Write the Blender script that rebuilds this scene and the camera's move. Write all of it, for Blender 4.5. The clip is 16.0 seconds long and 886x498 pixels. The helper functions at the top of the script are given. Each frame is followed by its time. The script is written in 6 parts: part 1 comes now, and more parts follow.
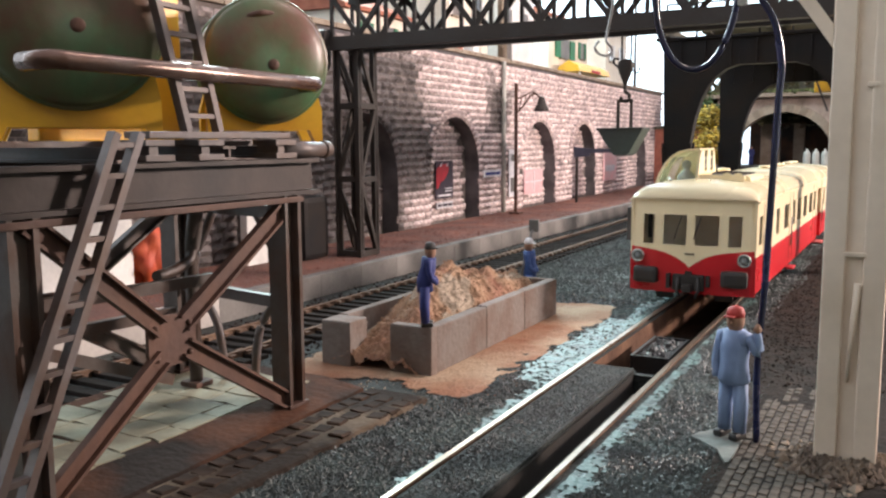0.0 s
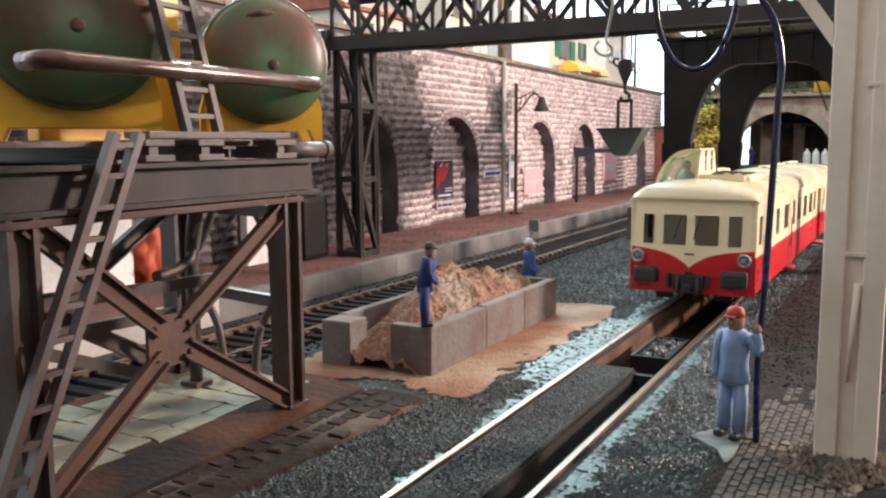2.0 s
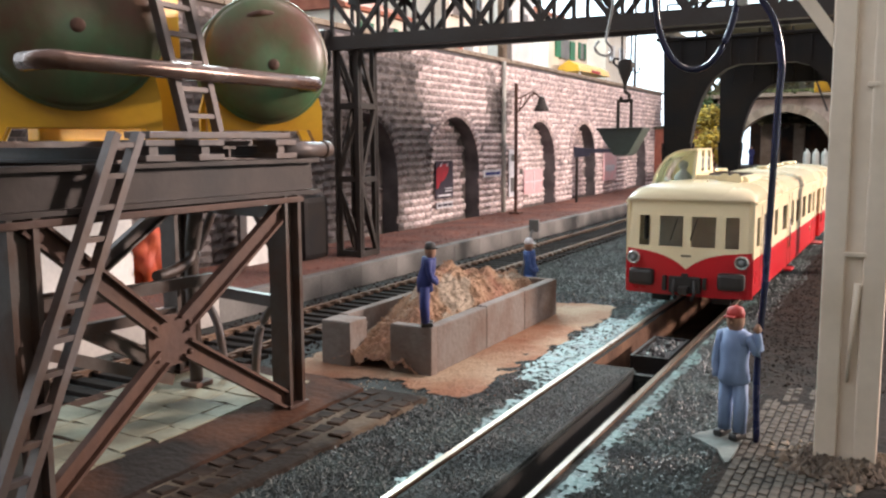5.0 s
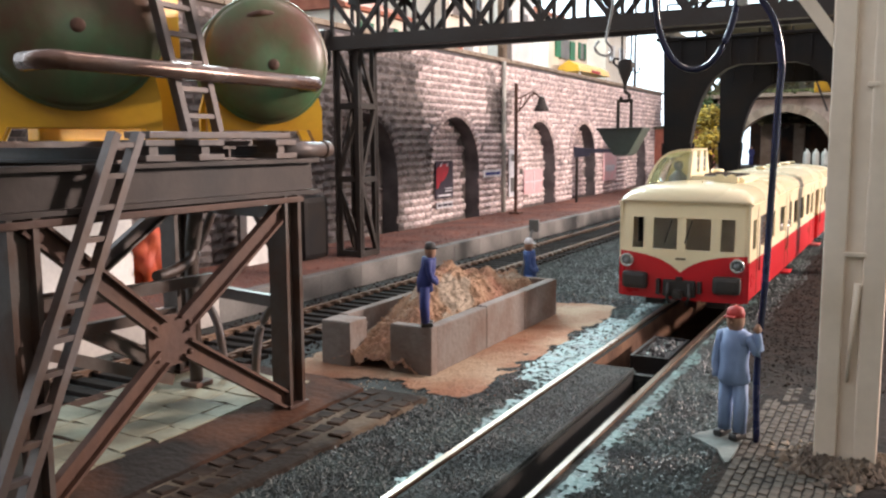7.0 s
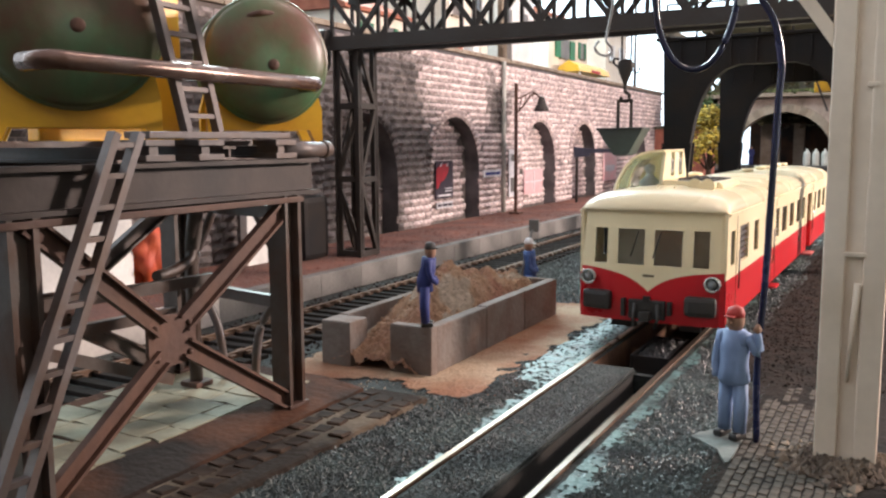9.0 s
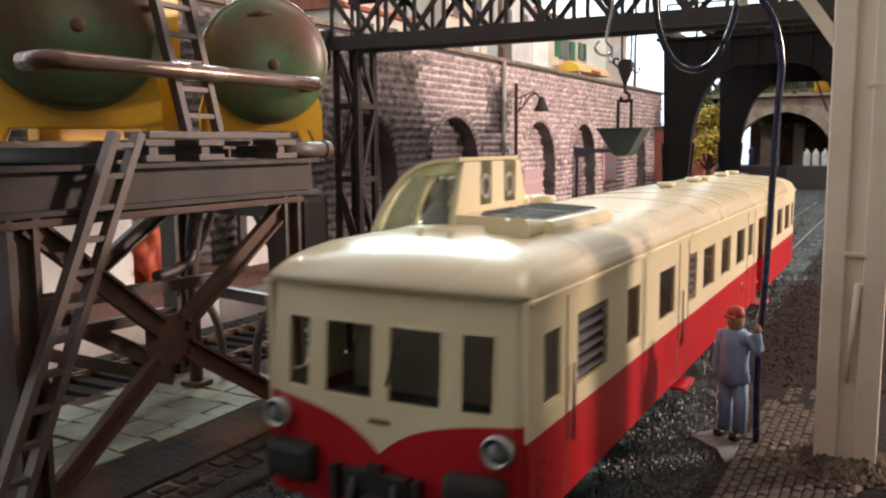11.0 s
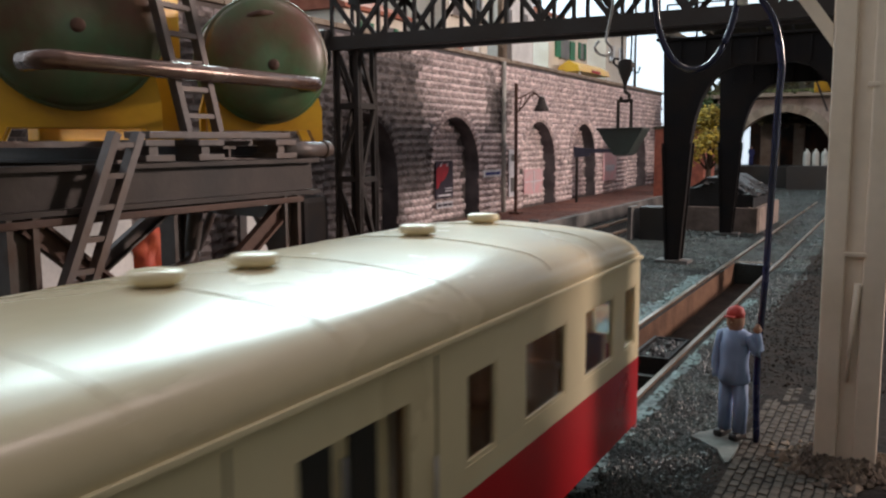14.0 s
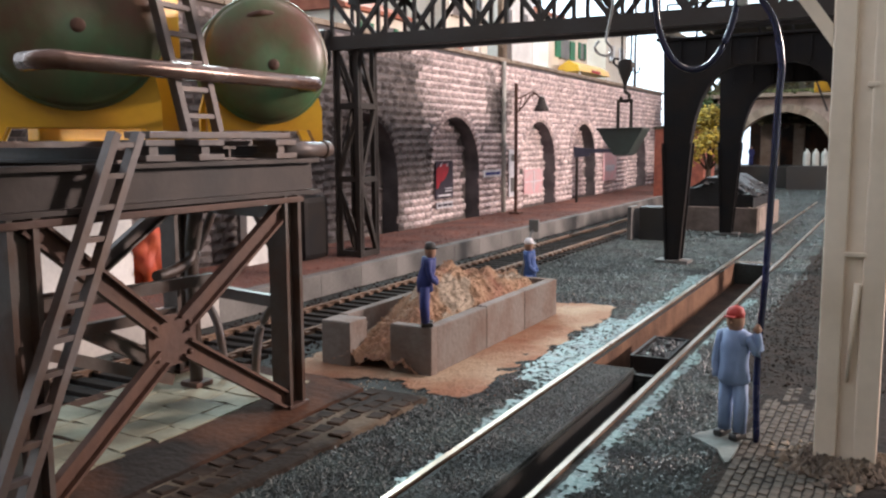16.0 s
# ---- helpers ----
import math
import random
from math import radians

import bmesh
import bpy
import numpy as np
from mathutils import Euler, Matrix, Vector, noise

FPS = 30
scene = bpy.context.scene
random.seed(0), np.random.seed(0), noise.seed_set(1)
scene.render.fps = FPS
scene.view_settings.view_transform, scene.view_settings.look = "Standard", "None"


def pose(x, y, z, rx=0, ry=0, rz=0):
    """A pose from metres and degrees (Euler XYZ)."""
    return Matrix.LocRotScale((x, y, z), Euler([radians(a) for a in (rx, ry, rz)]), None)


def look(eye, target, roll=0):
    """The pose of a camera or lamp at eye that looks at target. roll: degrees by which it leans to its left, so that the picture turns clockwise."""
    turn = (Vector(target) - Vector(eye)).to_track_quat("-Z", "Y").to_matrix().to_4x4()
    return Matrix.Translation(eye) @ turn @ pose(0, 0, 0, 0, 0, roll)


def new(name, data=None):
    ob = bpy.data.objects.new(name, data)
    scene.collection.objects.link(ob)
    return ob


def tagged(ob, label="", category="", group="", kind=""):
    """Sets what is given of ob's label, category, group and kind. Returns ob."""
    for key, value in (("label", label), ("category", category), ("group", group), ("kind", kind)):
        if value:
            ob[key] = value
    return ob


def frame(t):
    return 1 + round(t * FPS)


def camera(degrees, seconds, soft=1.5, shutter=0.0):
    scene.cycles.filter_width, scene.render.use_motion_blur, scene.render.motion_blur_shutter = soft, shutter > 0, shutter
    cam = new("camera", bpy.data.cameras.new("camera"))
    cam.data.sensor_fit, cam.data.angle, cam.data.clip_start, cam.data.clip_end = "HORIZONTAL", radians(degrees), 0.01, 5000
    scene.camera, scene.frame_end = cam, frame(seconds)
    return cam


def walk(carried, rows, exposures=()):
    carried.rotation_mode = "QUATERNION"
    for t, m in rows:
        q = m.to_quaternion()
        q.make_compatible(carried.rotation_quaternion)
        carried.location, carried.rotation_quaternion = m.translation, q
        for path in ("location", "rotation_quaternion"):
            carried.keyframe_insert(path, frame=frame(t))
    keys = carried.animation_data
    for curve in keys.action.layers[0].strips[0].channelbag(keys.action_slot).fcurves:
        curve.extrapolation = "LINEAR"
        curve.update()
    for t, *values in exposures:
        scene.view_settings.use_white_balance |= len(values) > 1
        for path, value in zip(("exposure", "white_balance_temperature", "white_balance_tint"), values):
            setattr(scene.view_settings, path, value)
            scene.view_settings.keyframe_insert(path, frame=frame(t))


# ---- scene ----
# a model railway at 1:87, lengths below in millimetres, MM turns them into metres
MM = 0.001
rnd = random.Random(7)

# ---- camera: it stands still on the layout ----
cam = camera(55.26, 16.0, soft=2.3, shutter=0.5)
EYE = Matrix(((0.8786197, -0.0539132, 0.4744689, 0.0), (0.4774843, 0.1116937, -0.8715121, 0.0),
              (-0.0060092, 0.9922791, 0.1238790, 0.045809), (0, 0, 0, 1)))
walk(cam, [(0.0, EYE), (16.0, EYE)],
     exposures=[(0.0, 0.11, 6300, 18), (9.2, 0.11, 6300, 18), (11.2, -0.42, 6700, 21), (11.6, -0.55, 6700, 21), (12.1, -0.76, 6700, 22), (12.4, -1.02, 6300, 18), (14.2, -0.98, 6300, 18), (15.4, -0.65, 6200, 18), (16.0, -0.14, 6200, 19)])

# ---- world and lamps of the layout room ----
world = bpy.data.worlds.new("room_light")
scene.world = world
world.use_nodes = True
wn = world.node_tree.nodes["Background"]
wn.inputs[0].default_value = (1.0, 0.95, 0.93, 1)
wn.inputs[1].default_value = 0.70


def area_lamp(name, eye, target, size, watts, colour):
    data = bpy.data.lights.new(name, "AREA")
    data.shape, data.size, data.size_y = "RECTANGLE", size[0] * MM, size[1] * MM
    data.energy, data.color = watts, colour
    ob = new(name, data)
    ob.matrix_world = look([c * MM for c in eye], [c * MM for c in target])
    return ob


area_lamp("lamp_spot_right", (340, 470, 190), (-90, 230, 20), (50, 50), 4.4, (1.0, 0.83, 0.69))
# cool lamp added behind the wall; boosts the backdrop's sheen on the roof
area_lamp("lamp_ceiling_tube", (-430, 570, 350), (-60, 150, 20), (420, 130), 6.0, (0.74, 1.0, 0.95))
area_lamp("lamp_ceiling_warm", (60, 420, 620), (-150, 400, 20), (300, 120), 1.2, (1.0, 0.83, 0.72))


# ---- materials ----
def material(name, colour, rough=0.6, metal=0.0, second=None, mix=0.5, grain=900.0, blotch=90.0, bump=0.25, spread=0.18, spec=0.5, third=None):
    """colour broken up at two scales: fine grain and wide blotches towards a second colour."""
    m = bpy.data.materials.new(name)
    m.use_nodes = True
    nt = m.node_tree
    n, l = nt.nodes, nt.links
    b = n["Principled BSDF"]
    b.inputs["Roughness"].default_value = rough
    b.inputs["Metallic"].default_value = metal
    b.inputs["Specular IOR Level"].default_value = spec
    tc = n.new("ShaderNodeTexCoord")
    fine, wide = n.new("ShaderNodeTexNoise"), n.new("ShaderNodeTexNoise")
    fine.inputs["Scale"].default_value, fine.inputs["Detail"].default_value = grain, 3
    wide.inputs["Scale"].default_value, wide.inputs["Detail"].default_value = blotch, 5
    l.new(tc.outputs["Object"], fine.inputs["Vector"])
    l.new(tc.outputs["Object"], wide.inputs["Vector"])
    ramp = n.new("ShaderNodeValToRGB")
    ramp.color_ramp.elements[0].position, ramp.color_ramp.elements[1].position = 0.5 - mix * 0.25, 0.5 + (1 - mix) * 0.3
    s2 = second or tuple(c * 0.6 for c in colour)
    ramp.color_ramp.elements[0].color, ramp.color_ramp.elements[1].color = (*s2, 1), (*colour, 1)
    if third:
        e = ramp.color_ramp.elements.new(0.56)
        e.color = (*third, 1)
    l.new(wide.outputs["Fac"], ramp.inputs["Fac"])
    info = n.new("ShaderNodeObjectInfo")
    add = n.new("ShaderNodeMath")
    add.operation = "ADD"
    l.new(fine.outputs["Fac"], add.inputs[0])
    l.new(info.outputs["Random"], add.inputs[1])
    mr = n.new("ShaderNodeMapRange")
    mr.inputs[1].default_value, mr.inputs[2].default_value = 0.3, 1.7
    mr.inputs[3].default_value, mr.inputs[4].default_value = 1 - spread, 1 + spread
    l.new(add.outputs[0], mr.inputs[0])
    mul = n.new("ShaderNodeVectorMath")
    mul.operation = "SCALE"
    l.new(ramp.outputs["Color"], mul.inputs[0])
    l.new(mr.outputs[0], mul.inputs["Scale"])
    l.new(mul.outputs[0], b.inputs["Base Color"])
    if bump:
        bp = n.new("ShaderNodeBump")
        bp.inputs["Strength"].default_value, bp.inputs["Distance"].default_value = bump, 0.0004
        l.new(fine.outputs["Fac"], bp.inputs["Height"])
        l.new(bp.outputs[0], b.inputs["Normal"])
    rr = n.new("ShaderNodeMapRange")
    rr.inputs[3].default_value, rr.inputs[4].default_value = max(0.03, rough - 0.1), min(1, rough + 0.1)
    l.new(wide.outputs["Fac"], rr.inputs[0])
    l.new(rr.outputs[0], b.inputs["Roughness"])
    return m


def island(m, amount=0.35):
    """varies the colour of each joined piece."""
    nt = m.node_tree
    b = nt.nodes["Principled BSDF"]
    src = b.inputs["Base Color"].links[0].from_socket
    g = nt.nodes.new("ShaderNodeNewGeometry")
    mr = nt.nodes.new("ShaderNodeMapRange")
    mr.inputs[3].default_value, mr.inputs[4].default_value = 1 - amount, 1 + amount
    nt.links.new(g.outputs["Random Per Island"], mr.inputs[0])
    mul = nt.nodes.new("ShaderNodeVectorMath")
    mul.operation = "SCALE"
    nt.links.new(src, mul.inputs[0])
    nt.links.new(mr.outputs[0], mul.inputs["Scale"])
    nt.links.new(mul.outputs[0], b.inputs["Base Color"])
    return m


def glass(name, tint, rough=0.04):
    m = bpy.data.materials.new(name)
    m.use_nodes = True
    b = m.node_tree.nodes["Principled BSDF"]
    b.inputs["Base Color"].default_value = (*tint, 1)
    b.inputs["Roughness"].default_value = rough
    b.inputs["Transmission Weight"].default_value = 1.0
    b.inputs["IOR"].default_value = 1.18
    return m


CREAM = material("cream_enamel", (0.80, 0.70, 0.46), 0.3, second=(0.74, 0.63, 0.40), grain=500, blotch=40, bump=0.03, spread=0.04)
ROOFC = material("cream_roof", (0.66, 0.555, 0.36), 0.27, second=(0.60, 0.51, 0.33), grain=600, blotch=40, bump=0.04, spread=0.04)
RED = material("red_enamel", (0.56, 0.016, 0.022), 0.3, second=(0.45, 0.012, 0.018), grain=500, blotch=40, bump=0.03, spread=0.05)
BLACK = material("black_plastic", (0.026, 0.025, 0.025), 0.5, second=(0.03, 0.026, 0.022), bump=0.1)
LINE = material("dark_seam", (0.22, 0.18, 0.11), 0.7, bump=0)
SEAT = material("brown_interior", (0.58, 0.30, 0.14), 0.6, second=(0.45, 0.2, 0.09), blotch=200)
BULKHEAD = material("grey_beige_bulkhead", (0.75, 0.67, 0.58), 0.6, second=(0.55, 0.47, 0.4), blotch=120)
GLIM = material("dark_lamp_glass", (0.16, 0.18, 0.18), 0.08, bump=0)
PANE = glass("window_glass", (0.86, 0.9, 0.88))
LENS = material("silver_lens", (0.75, 0.75, 0.72), 0.12, 0.7, bump=0)
STONE = material("grey_pink_stone", (0.72, 0.61, 0.59), 0.85, second=(0.32, 0.26, 0.25), mix=0.75, grain=900, blotch=380, bump=1.0, spread=0.3, third=(0.56, 0.46, 0.45))
# the wall's soot and its shaded left end, both put into the colour
SOOT_SHADE = material("soot_shade_stone", (0.19, 0.165, 0.16), 0.9, second=(0.06, 0.052, 0.05), mix=0.6, grain=700, blotch=160, bump=0.8, spread=0.3)
SOOT_SHADE_MID = material("half_soot_shade_stone", (0.42, 0.36, 0.35), 0.88, second=(0.13, 0.105, 0.10), mix=0.65, grain=900, blotch=380, bump=1.0, spread=0.3)
BINC = material("stained_bin_concrete", (0.155, 0.13, 0.115), 0.85, second=(0.115, 0.072, 0.052), mix=0.75, grain=800, blotch=110, bump=0.6, spread=0.25)
STONEJ = island(material("grey_pink_stone_joined", (0.72, 0.61, 0.59), 0.85, second=(0.32, 0.26, 0.25), mix=0.75, grain=900, blotch=380, bump=1.0, spread=0.2, third=(0.56, 0.46, 0.45)), 0.22)
MORTAR = material("dark_mortar", (0.17, 0.14, 0.13), 0.95, second=(0.08, 0.07, 0.065), bump=0.6)
REVEAL = material("arch_dark_grey", (0.15, 0.14, 0.15), 0.9, second=(0.08, 0.075, 0.08), bump=0.4)
BALLAST = island(material("dark_ballast", (0.05, 0.07, 0.066), 0.45, second=(0.02, 0.023, 0.023), mix=0.5, grain=900, blotch=70, bump=0.6, spread=0.4), 0.3)
GROUND = material("ballast_bed", (0.036, 0.045, 0.043), 0.75, second=(0.016, 0.016, 0.015), mix=0.5, grain=1100, blotch=60, bump=1.0, spread=0.6, spec=0.25)
# teal here is cool reflected light, painted onto the dried glue
TEAL = material("glue_teal_sheen", (0.11, 0.19, 0.185), 0.42, second=(0.03, 0.045, 0.045), mix=0.75, grain=900, blotch=230, bump=0.9, spread=0.35)
EARTH = material("brown_earth", (0.028, 0.021, 0.017), 0.95, second=(0.014, 0.011, 0.009), mix=0.5, grain=900, blotch=140, bump=1.0, spread=0.6, spec=0.15)
SANDF = material("trodden_sand", (0.31, 0.225, 0.15), 0.95, second=(0.20, 0.088, 0.045), mix=0.5, grain=1400, blotch=55, bump=1.0, spread=0.45)
SAND = island(material("ochre_sand", (0.31, 0.25, 0.19), 0.95, second=(0.22, 0.10, 0.065), mix=0.7, grain=1200, blotch=70, bump=0.9, spread=0.35, third=(0.29, 0.185, 0.115)), 0.25)
PLAT = material("red_brown_platform", (0.23, 0.095, 0.068), 0.92, second=(0.13, 0.058, 0.045), mix=0.5, grain=900, blotch=60, bump=0.9, spread=0.3)
KERB = material("grey_kerb", (0.18, 0.17, 0.16), 0.8, second=(0.10, 0.095, 0.09), blotch=60, bump=0.4)
CONC = material("weathered_concrete", (0.28, 0.235, 0.185), 0.85, second=(0.20, 0.15, 0.11), mix=0.55, grain=800, blotch=110, bump=0.5, spread=0.22)
STEELD = material("dark_gantry_steel", (0.042, 0.037, 0.035), 0.55, 0.1, second=(0.036, 0.028, 0.023), bump=0.2, spec=0.3)
PORTALK = material("black_portal_paint", (0.011, 0.0105, 0.012), 0.6, 0.0, second=(0.017, 0.013, 0.011), bump=0.2, spec=0.2)
STEELG = material("grey_rusty_steel", (0.085, 0.07, 0.062), 0.42, 0.15, second=(0.075, 0.036, 0.022), mix=0.7, grain=700, blotch=130, bump=0.25, spread=0.25)
RUST = material("rusty_steel", (0.10, 0.05, 0.033), 0.6, 0.25, second=(0.075, 0.04, 0.03), mix=0.5, grain=700, blotch=130, bump=0.3, spread=0.3)
RAIL = material("polished_rail", (0.46, 0.39, 0.32), 0.3, 0.9, second=(0.36, 0.27, 0.2), grain=900, blotch=30, bump=0.05)
RAILS = material("rusty_rail_side", (0.20, 0.12, 0.075), 0.7, 0.2, second=(0.12, 0.07, 0.045))
SLEEP = material("dark_sleeper", (0.036, 0.029, 0.025), 0.9, second=(0.018, 0.015, 0.013), spec=0.15)
TANK = material("green_tank", (0.064, 0.14, 0.06), 0.42, 0.0, second=(0.13, 0.05, 0.03), mix=0.72, grain=700, blotch=75, bump=0.12, spread=0.2)
YELLOW = material("yellow_plastic", (0.75, 0.42, 0.02), 0.4, second=(0.62, 0.28, 0.015), mix=0.8, blotch=60, bump=0.05, spread=0.1)
POST = material("beige_post", (0.78, 0.67, 0.55), 0.5, second=(0.66, 0.55, 0.43), mix=0.75, grain=600, blotch=60, bump=0.1, spread=0.1)
FLAG = material("pale_flagstone", (0.21, 0.235, 0.22), 0.8, second=(0.10, 0.105, 0.095), mix=0.5, grain=800, blotch=150, bump=0.4, spread=0.2)
TILE = material("pale_crazy_paving", (0.33, 0.325, 0.235), 0.7, second=(0.19, 0.17, 0.115), grain=700, blotch=120, bump=0.3, spread=0.25)
CORK = material("brown_cork", (0.078, 0.031, 0.015), 0.88, second=(0.015, 0.0085, 0.006), mix=0.45, grain=800, blotch=70, bump=0.7, spread=0.35, spec=0.25)
HOSE = material("navy_hose", (0.012, 0.016, 0.06), 0.25, second=(0.01, 0.012, 0.03), bump=0.02)
DULLW = material("dull_white_paint", (0.5, 0.5, 0.46), 0.6, bump=0.05)
WIRE = material("grey_wire", (0.45, 0.42, 0.4), 0.35, 0.8, bump=0)
BLUE = material("blue_overall", (0.025, 0.04, 0.20), 0.7, second=(0.02, 0.03, 0.13), bump=0.2)
MIDBLUE = material("bright_blue_overall", (0.05, 0.12, 0.34), 0.7, second=(0.035, 0.08, 0.25), bump=0.2)
PALEB = material("pale_blue_overall", (0.26, 0.36, 0.55), 0.65, second=(0.19, 0.27, 0.45), bump=0.2)
SKIN = material("flesh_paint", (0.50, 0.27, 0.17), 0.6, bump=0.05)
REDCAP = material("red_cap", (0.5, 0.04, 0.03), 0.6, bump=0.1)
GREYC = material("dark_grey_cap", (0.07, 0.065, 0.065), 0.7, bump=0.1)
COAL = island(material("coal", (0.022, 0.021, 0.022), 0.45, second=(0.012, 0.011, 0.011), bump=0.6), 0.5)
RENDERW = material("cream_house_wall", (0.84, 0.79, 0.69), 0.85, second=(0.74, 0.67, 0.56), blotch=50, bump=0.2)
WHITE = material("white_paint", (0.78, 0.78, 0.76), 0.6, second=(0.66, 0.66, 0.64), bump=0.05)
GREENP = material("green_shutter", (0.03, 0.22, 0.1), 0.6, bump=0.1)
ROOFT = material("terracotta_roof", (0.42, 0.15, 0.09), 0.85, second=(0.3, 0.1, 0.06), blotch=150, bump=0.5)
PINK = material("pink_poster", (0.72, 0.40, 0.42), 0.7, second=(0.62, 0.46, 0.47), blotch=200, bump=0)
POSTR = material("red_poster", (0.6, 0.03, 0.05), 0.5, bump=0)
PAPER = material("white_poster", (0.75, 0.74, 0.76), 0.6, second=(0.55, 0.55, 0.6), blotch=300, bump=0)
WINDK = material("dim_window", (0.17, 0.15, 0.14), 0.3, bump=0)
DARKP = material("dark_print", (0.05, 0.04, 0.06), 0.6, bump=0)
TUNSTONE = material("dull_tunnel_stone", (0.30, 0.235, 0.20), 0.9, second=(0.17, 0.13, 0.105), mix=0.6, grain=500, blotch=120, bump=0.8, spread=0.3)
PITW = material("rusty_pit_wall", (0.17, 0.095, 0.06), 0.9, second=(0.085, 0.045, 0.03), mix=0.6, grain=800, blotch=90, bump=0.5, spread=0.3, spec=0.2)
BRICK = material("red_brick", (0.33, 0.11, 0.07), 0.9, second=(0.22, 0.07, 0.05), blotch=200, bump=0.5)
MOSS = island(material("green_moss", (0.10, 0.115, 0.035), 0.95, second=(0.055, 0.07, 0.02), blotch=160, bump=0.8), 0.4)
LEAFY = island(material("yellow_leaves", (0.42, 0.30, 0.03), 0.8, second=(0.25, 0.2, 0.03), blotch=200, bump=0.3), 0.5)
LEAFG = island(material("green_leaves", (0.06, 0.10, 0.03), 0.85, second=(0.03, 0.06, 0.02), blotch=200, bump=0.3), 0.5)
BARK = material("brown_bark", (0.09, 0.06, 0.04), 0.9, bump=0.5)
OLIVE = material("olive_timber", (0.07, 0.062, 0.04), 0.8, second=(0.07, 0.06, 0.04), blotch=140, bump=0.4)
GREENB = material("dark_green_bucket", (0.035, 0.05, 0.042), 0.55, second=(0.025, 0.03, 0.028), bump=0.2)
ORANGE = material("orange_red_plastic", (0.42, 0.075, 0.02), 0.6, second=(0.4, 0.06, 0.03), blotch=200)


# ---- mesh helpers, all in millimetres ----
def box(bm, c, s, m=None, bevel=0.0):
    r = bmesh.ops.create_cube(bm, size=1.0)
    vs = r["verts"]
    for v in vs:
        v.co = Vector((v.co.x * s[0], v.co.y * s[1], v.co.z * s[2]))
    if bevel:
        es = list({e for v in vs for e in v.link_edges})
        out = bmesh.ops.bevel(bm, geom=es, offset=bevel, segments=2, affect="EDGES", profile=0.6)
        vs = list({v for f in out["faces"] for v in f.verts} | {v for v in vs if v.is_valid})
    t = Matrix.Translation(c) @ (m or Matrix.Identity(4))
    for v in vs:
        v.co = t @ v.co
    return vs


def bar(bm, a, b, w, h=None, up=(0, 0, 1)):
    """a square bar from a to b."""
    a, b = Vector(a), Vector(b)
    d = (b - a).normalized()
    u = Vector(up)
    if abs(d.dot(u)) > 0.98:
        u = Vector((1, 0, 0))
    x = d.cross(u).normalized()
    z = x.cross(d)
    h = h or w
    vs = [bm.verts.new(p + x * sx * w / 2 + z * sz * h / 2) for p in (a, b) for sx, sz in ((-1, -1), (1, -1), (1, 1), (-1, 1))]
    for q in ((0, 1, 2, 3), (7, 6, 5, 4), (0, 4, 5, 1), (1, 5, 6, 2), (2, 6, 7, 3), (3, 7, 4, 0)):
        bm.faces.new([vs[i] for i in q])


def rod(bm, pts, r, seg=8, r1=None):
    """a round rod or tube along points."""
    pts = [Vector(p) for p in pts]
    rings = []
    for i, p in enumerate(pts):
        d = (pts[min(i + 1, len(pts) - 1)] - pts[max(i - 1, 0)]).normalized()
        u = Vector((0, 0, 1)) if abs(d.z) < 0.9 else Vector((1, 0, 0))
        x = d.cross(u).normalized()
        y = d.cross(x).normalized()
        rr = r if r1 is None else r + (r1 - r) * i / (len(pts) - 1)
        rings.append([bm.verts.new(p + (x * math.cos(2 * math.pi * k / seg) + y * math.sin(2 * math.pi * k / seg)) * rr) for k in range(seg)])
    for a, b in zip(rings, rings[1:]):
        for k in range(seg):
            f = bm.faces.new((a[k], a[(k + 1) % seg], b[(k + 1) % seg], b[k]))
            f.smooth = True
    bm.faces.new(rings[0][::-1])
    bm.faces.new(rings[-1])


def lathe(bm, prof, seg=20, m=None):
    """a turned form: (radius, height) from bottom to top."""
    m = m or Matrix.Identity(4)
    rings = [[bm.verts.new(m @ Vector((r * math.cos(2 * math.pi * k / seg), r * math.sin(2 * math.pi * k / seg), z))) for k in range(seg)] for r, z in prof]
    for a, b in zip(rings, rings[1:]):
        for k in range(seg):
            f = bm.faces.new((a[k], a[(k + 1) % seg], b[(k + 1) % seg], b[k]))
            f.smooth = True
    bm.faces.new(rings[0][::-1])
    bm.faces.new(rings[-1])


def prism(bm, outline, axis, a, b):
    """an outline of (u, v) pushed from a to b along axis 'x', 'y' or 'z'."""
    def at(u, v, w):
        return {"x": (w, u, v), "y": (u, w, v), "z": (u, v, w)}[axis]
    lo = [bm.verts.new(at(u, v, a)) for u, v in outline]
    hi = [bm.verts.new(at(u, v, b)) for u, v in outline]
    n = len(outline)
    for i in range(n):
        bm.faces.new((lo[i], lo[(i + 1) % n], hi[(i + 1) % n], hi[i]))
    bm.faces.new(lo[::-1])
    bm.faces.new(hi)


def smoothed(points, n=8):
    """a soft line through points."""
    p = [Vector(q) for q in points]
    p = [2 * p[0] - p[1]] + p + [2 * p[-1] - p[-2]]
    out = []
    for i in range(1, len(p) - 2):
        for k in range(n):
            t = k / n
            a, b, c, d = p[i - 1], p[i], p[i + 1], p[i + 2]
            out.append(0.5 * ((2 * b) + (c - a) * t + (2 * a - 5 * b + 4 * c - d) * t * t + (3 * b - a - 3 * c + d) * t ** 3))
    return out + [p[-2]]


def mesh_of(name, bm, mat):
    bmesh.ops.recalc_face_normals(bm, faces=bm.faces)
    for v in bm.verts:
        v.co *= MM
    me = bpy.data.meshes.new(name)
    bm.to_mesh(me)
    bm.free()
    me.materials.append(mat)
    return me


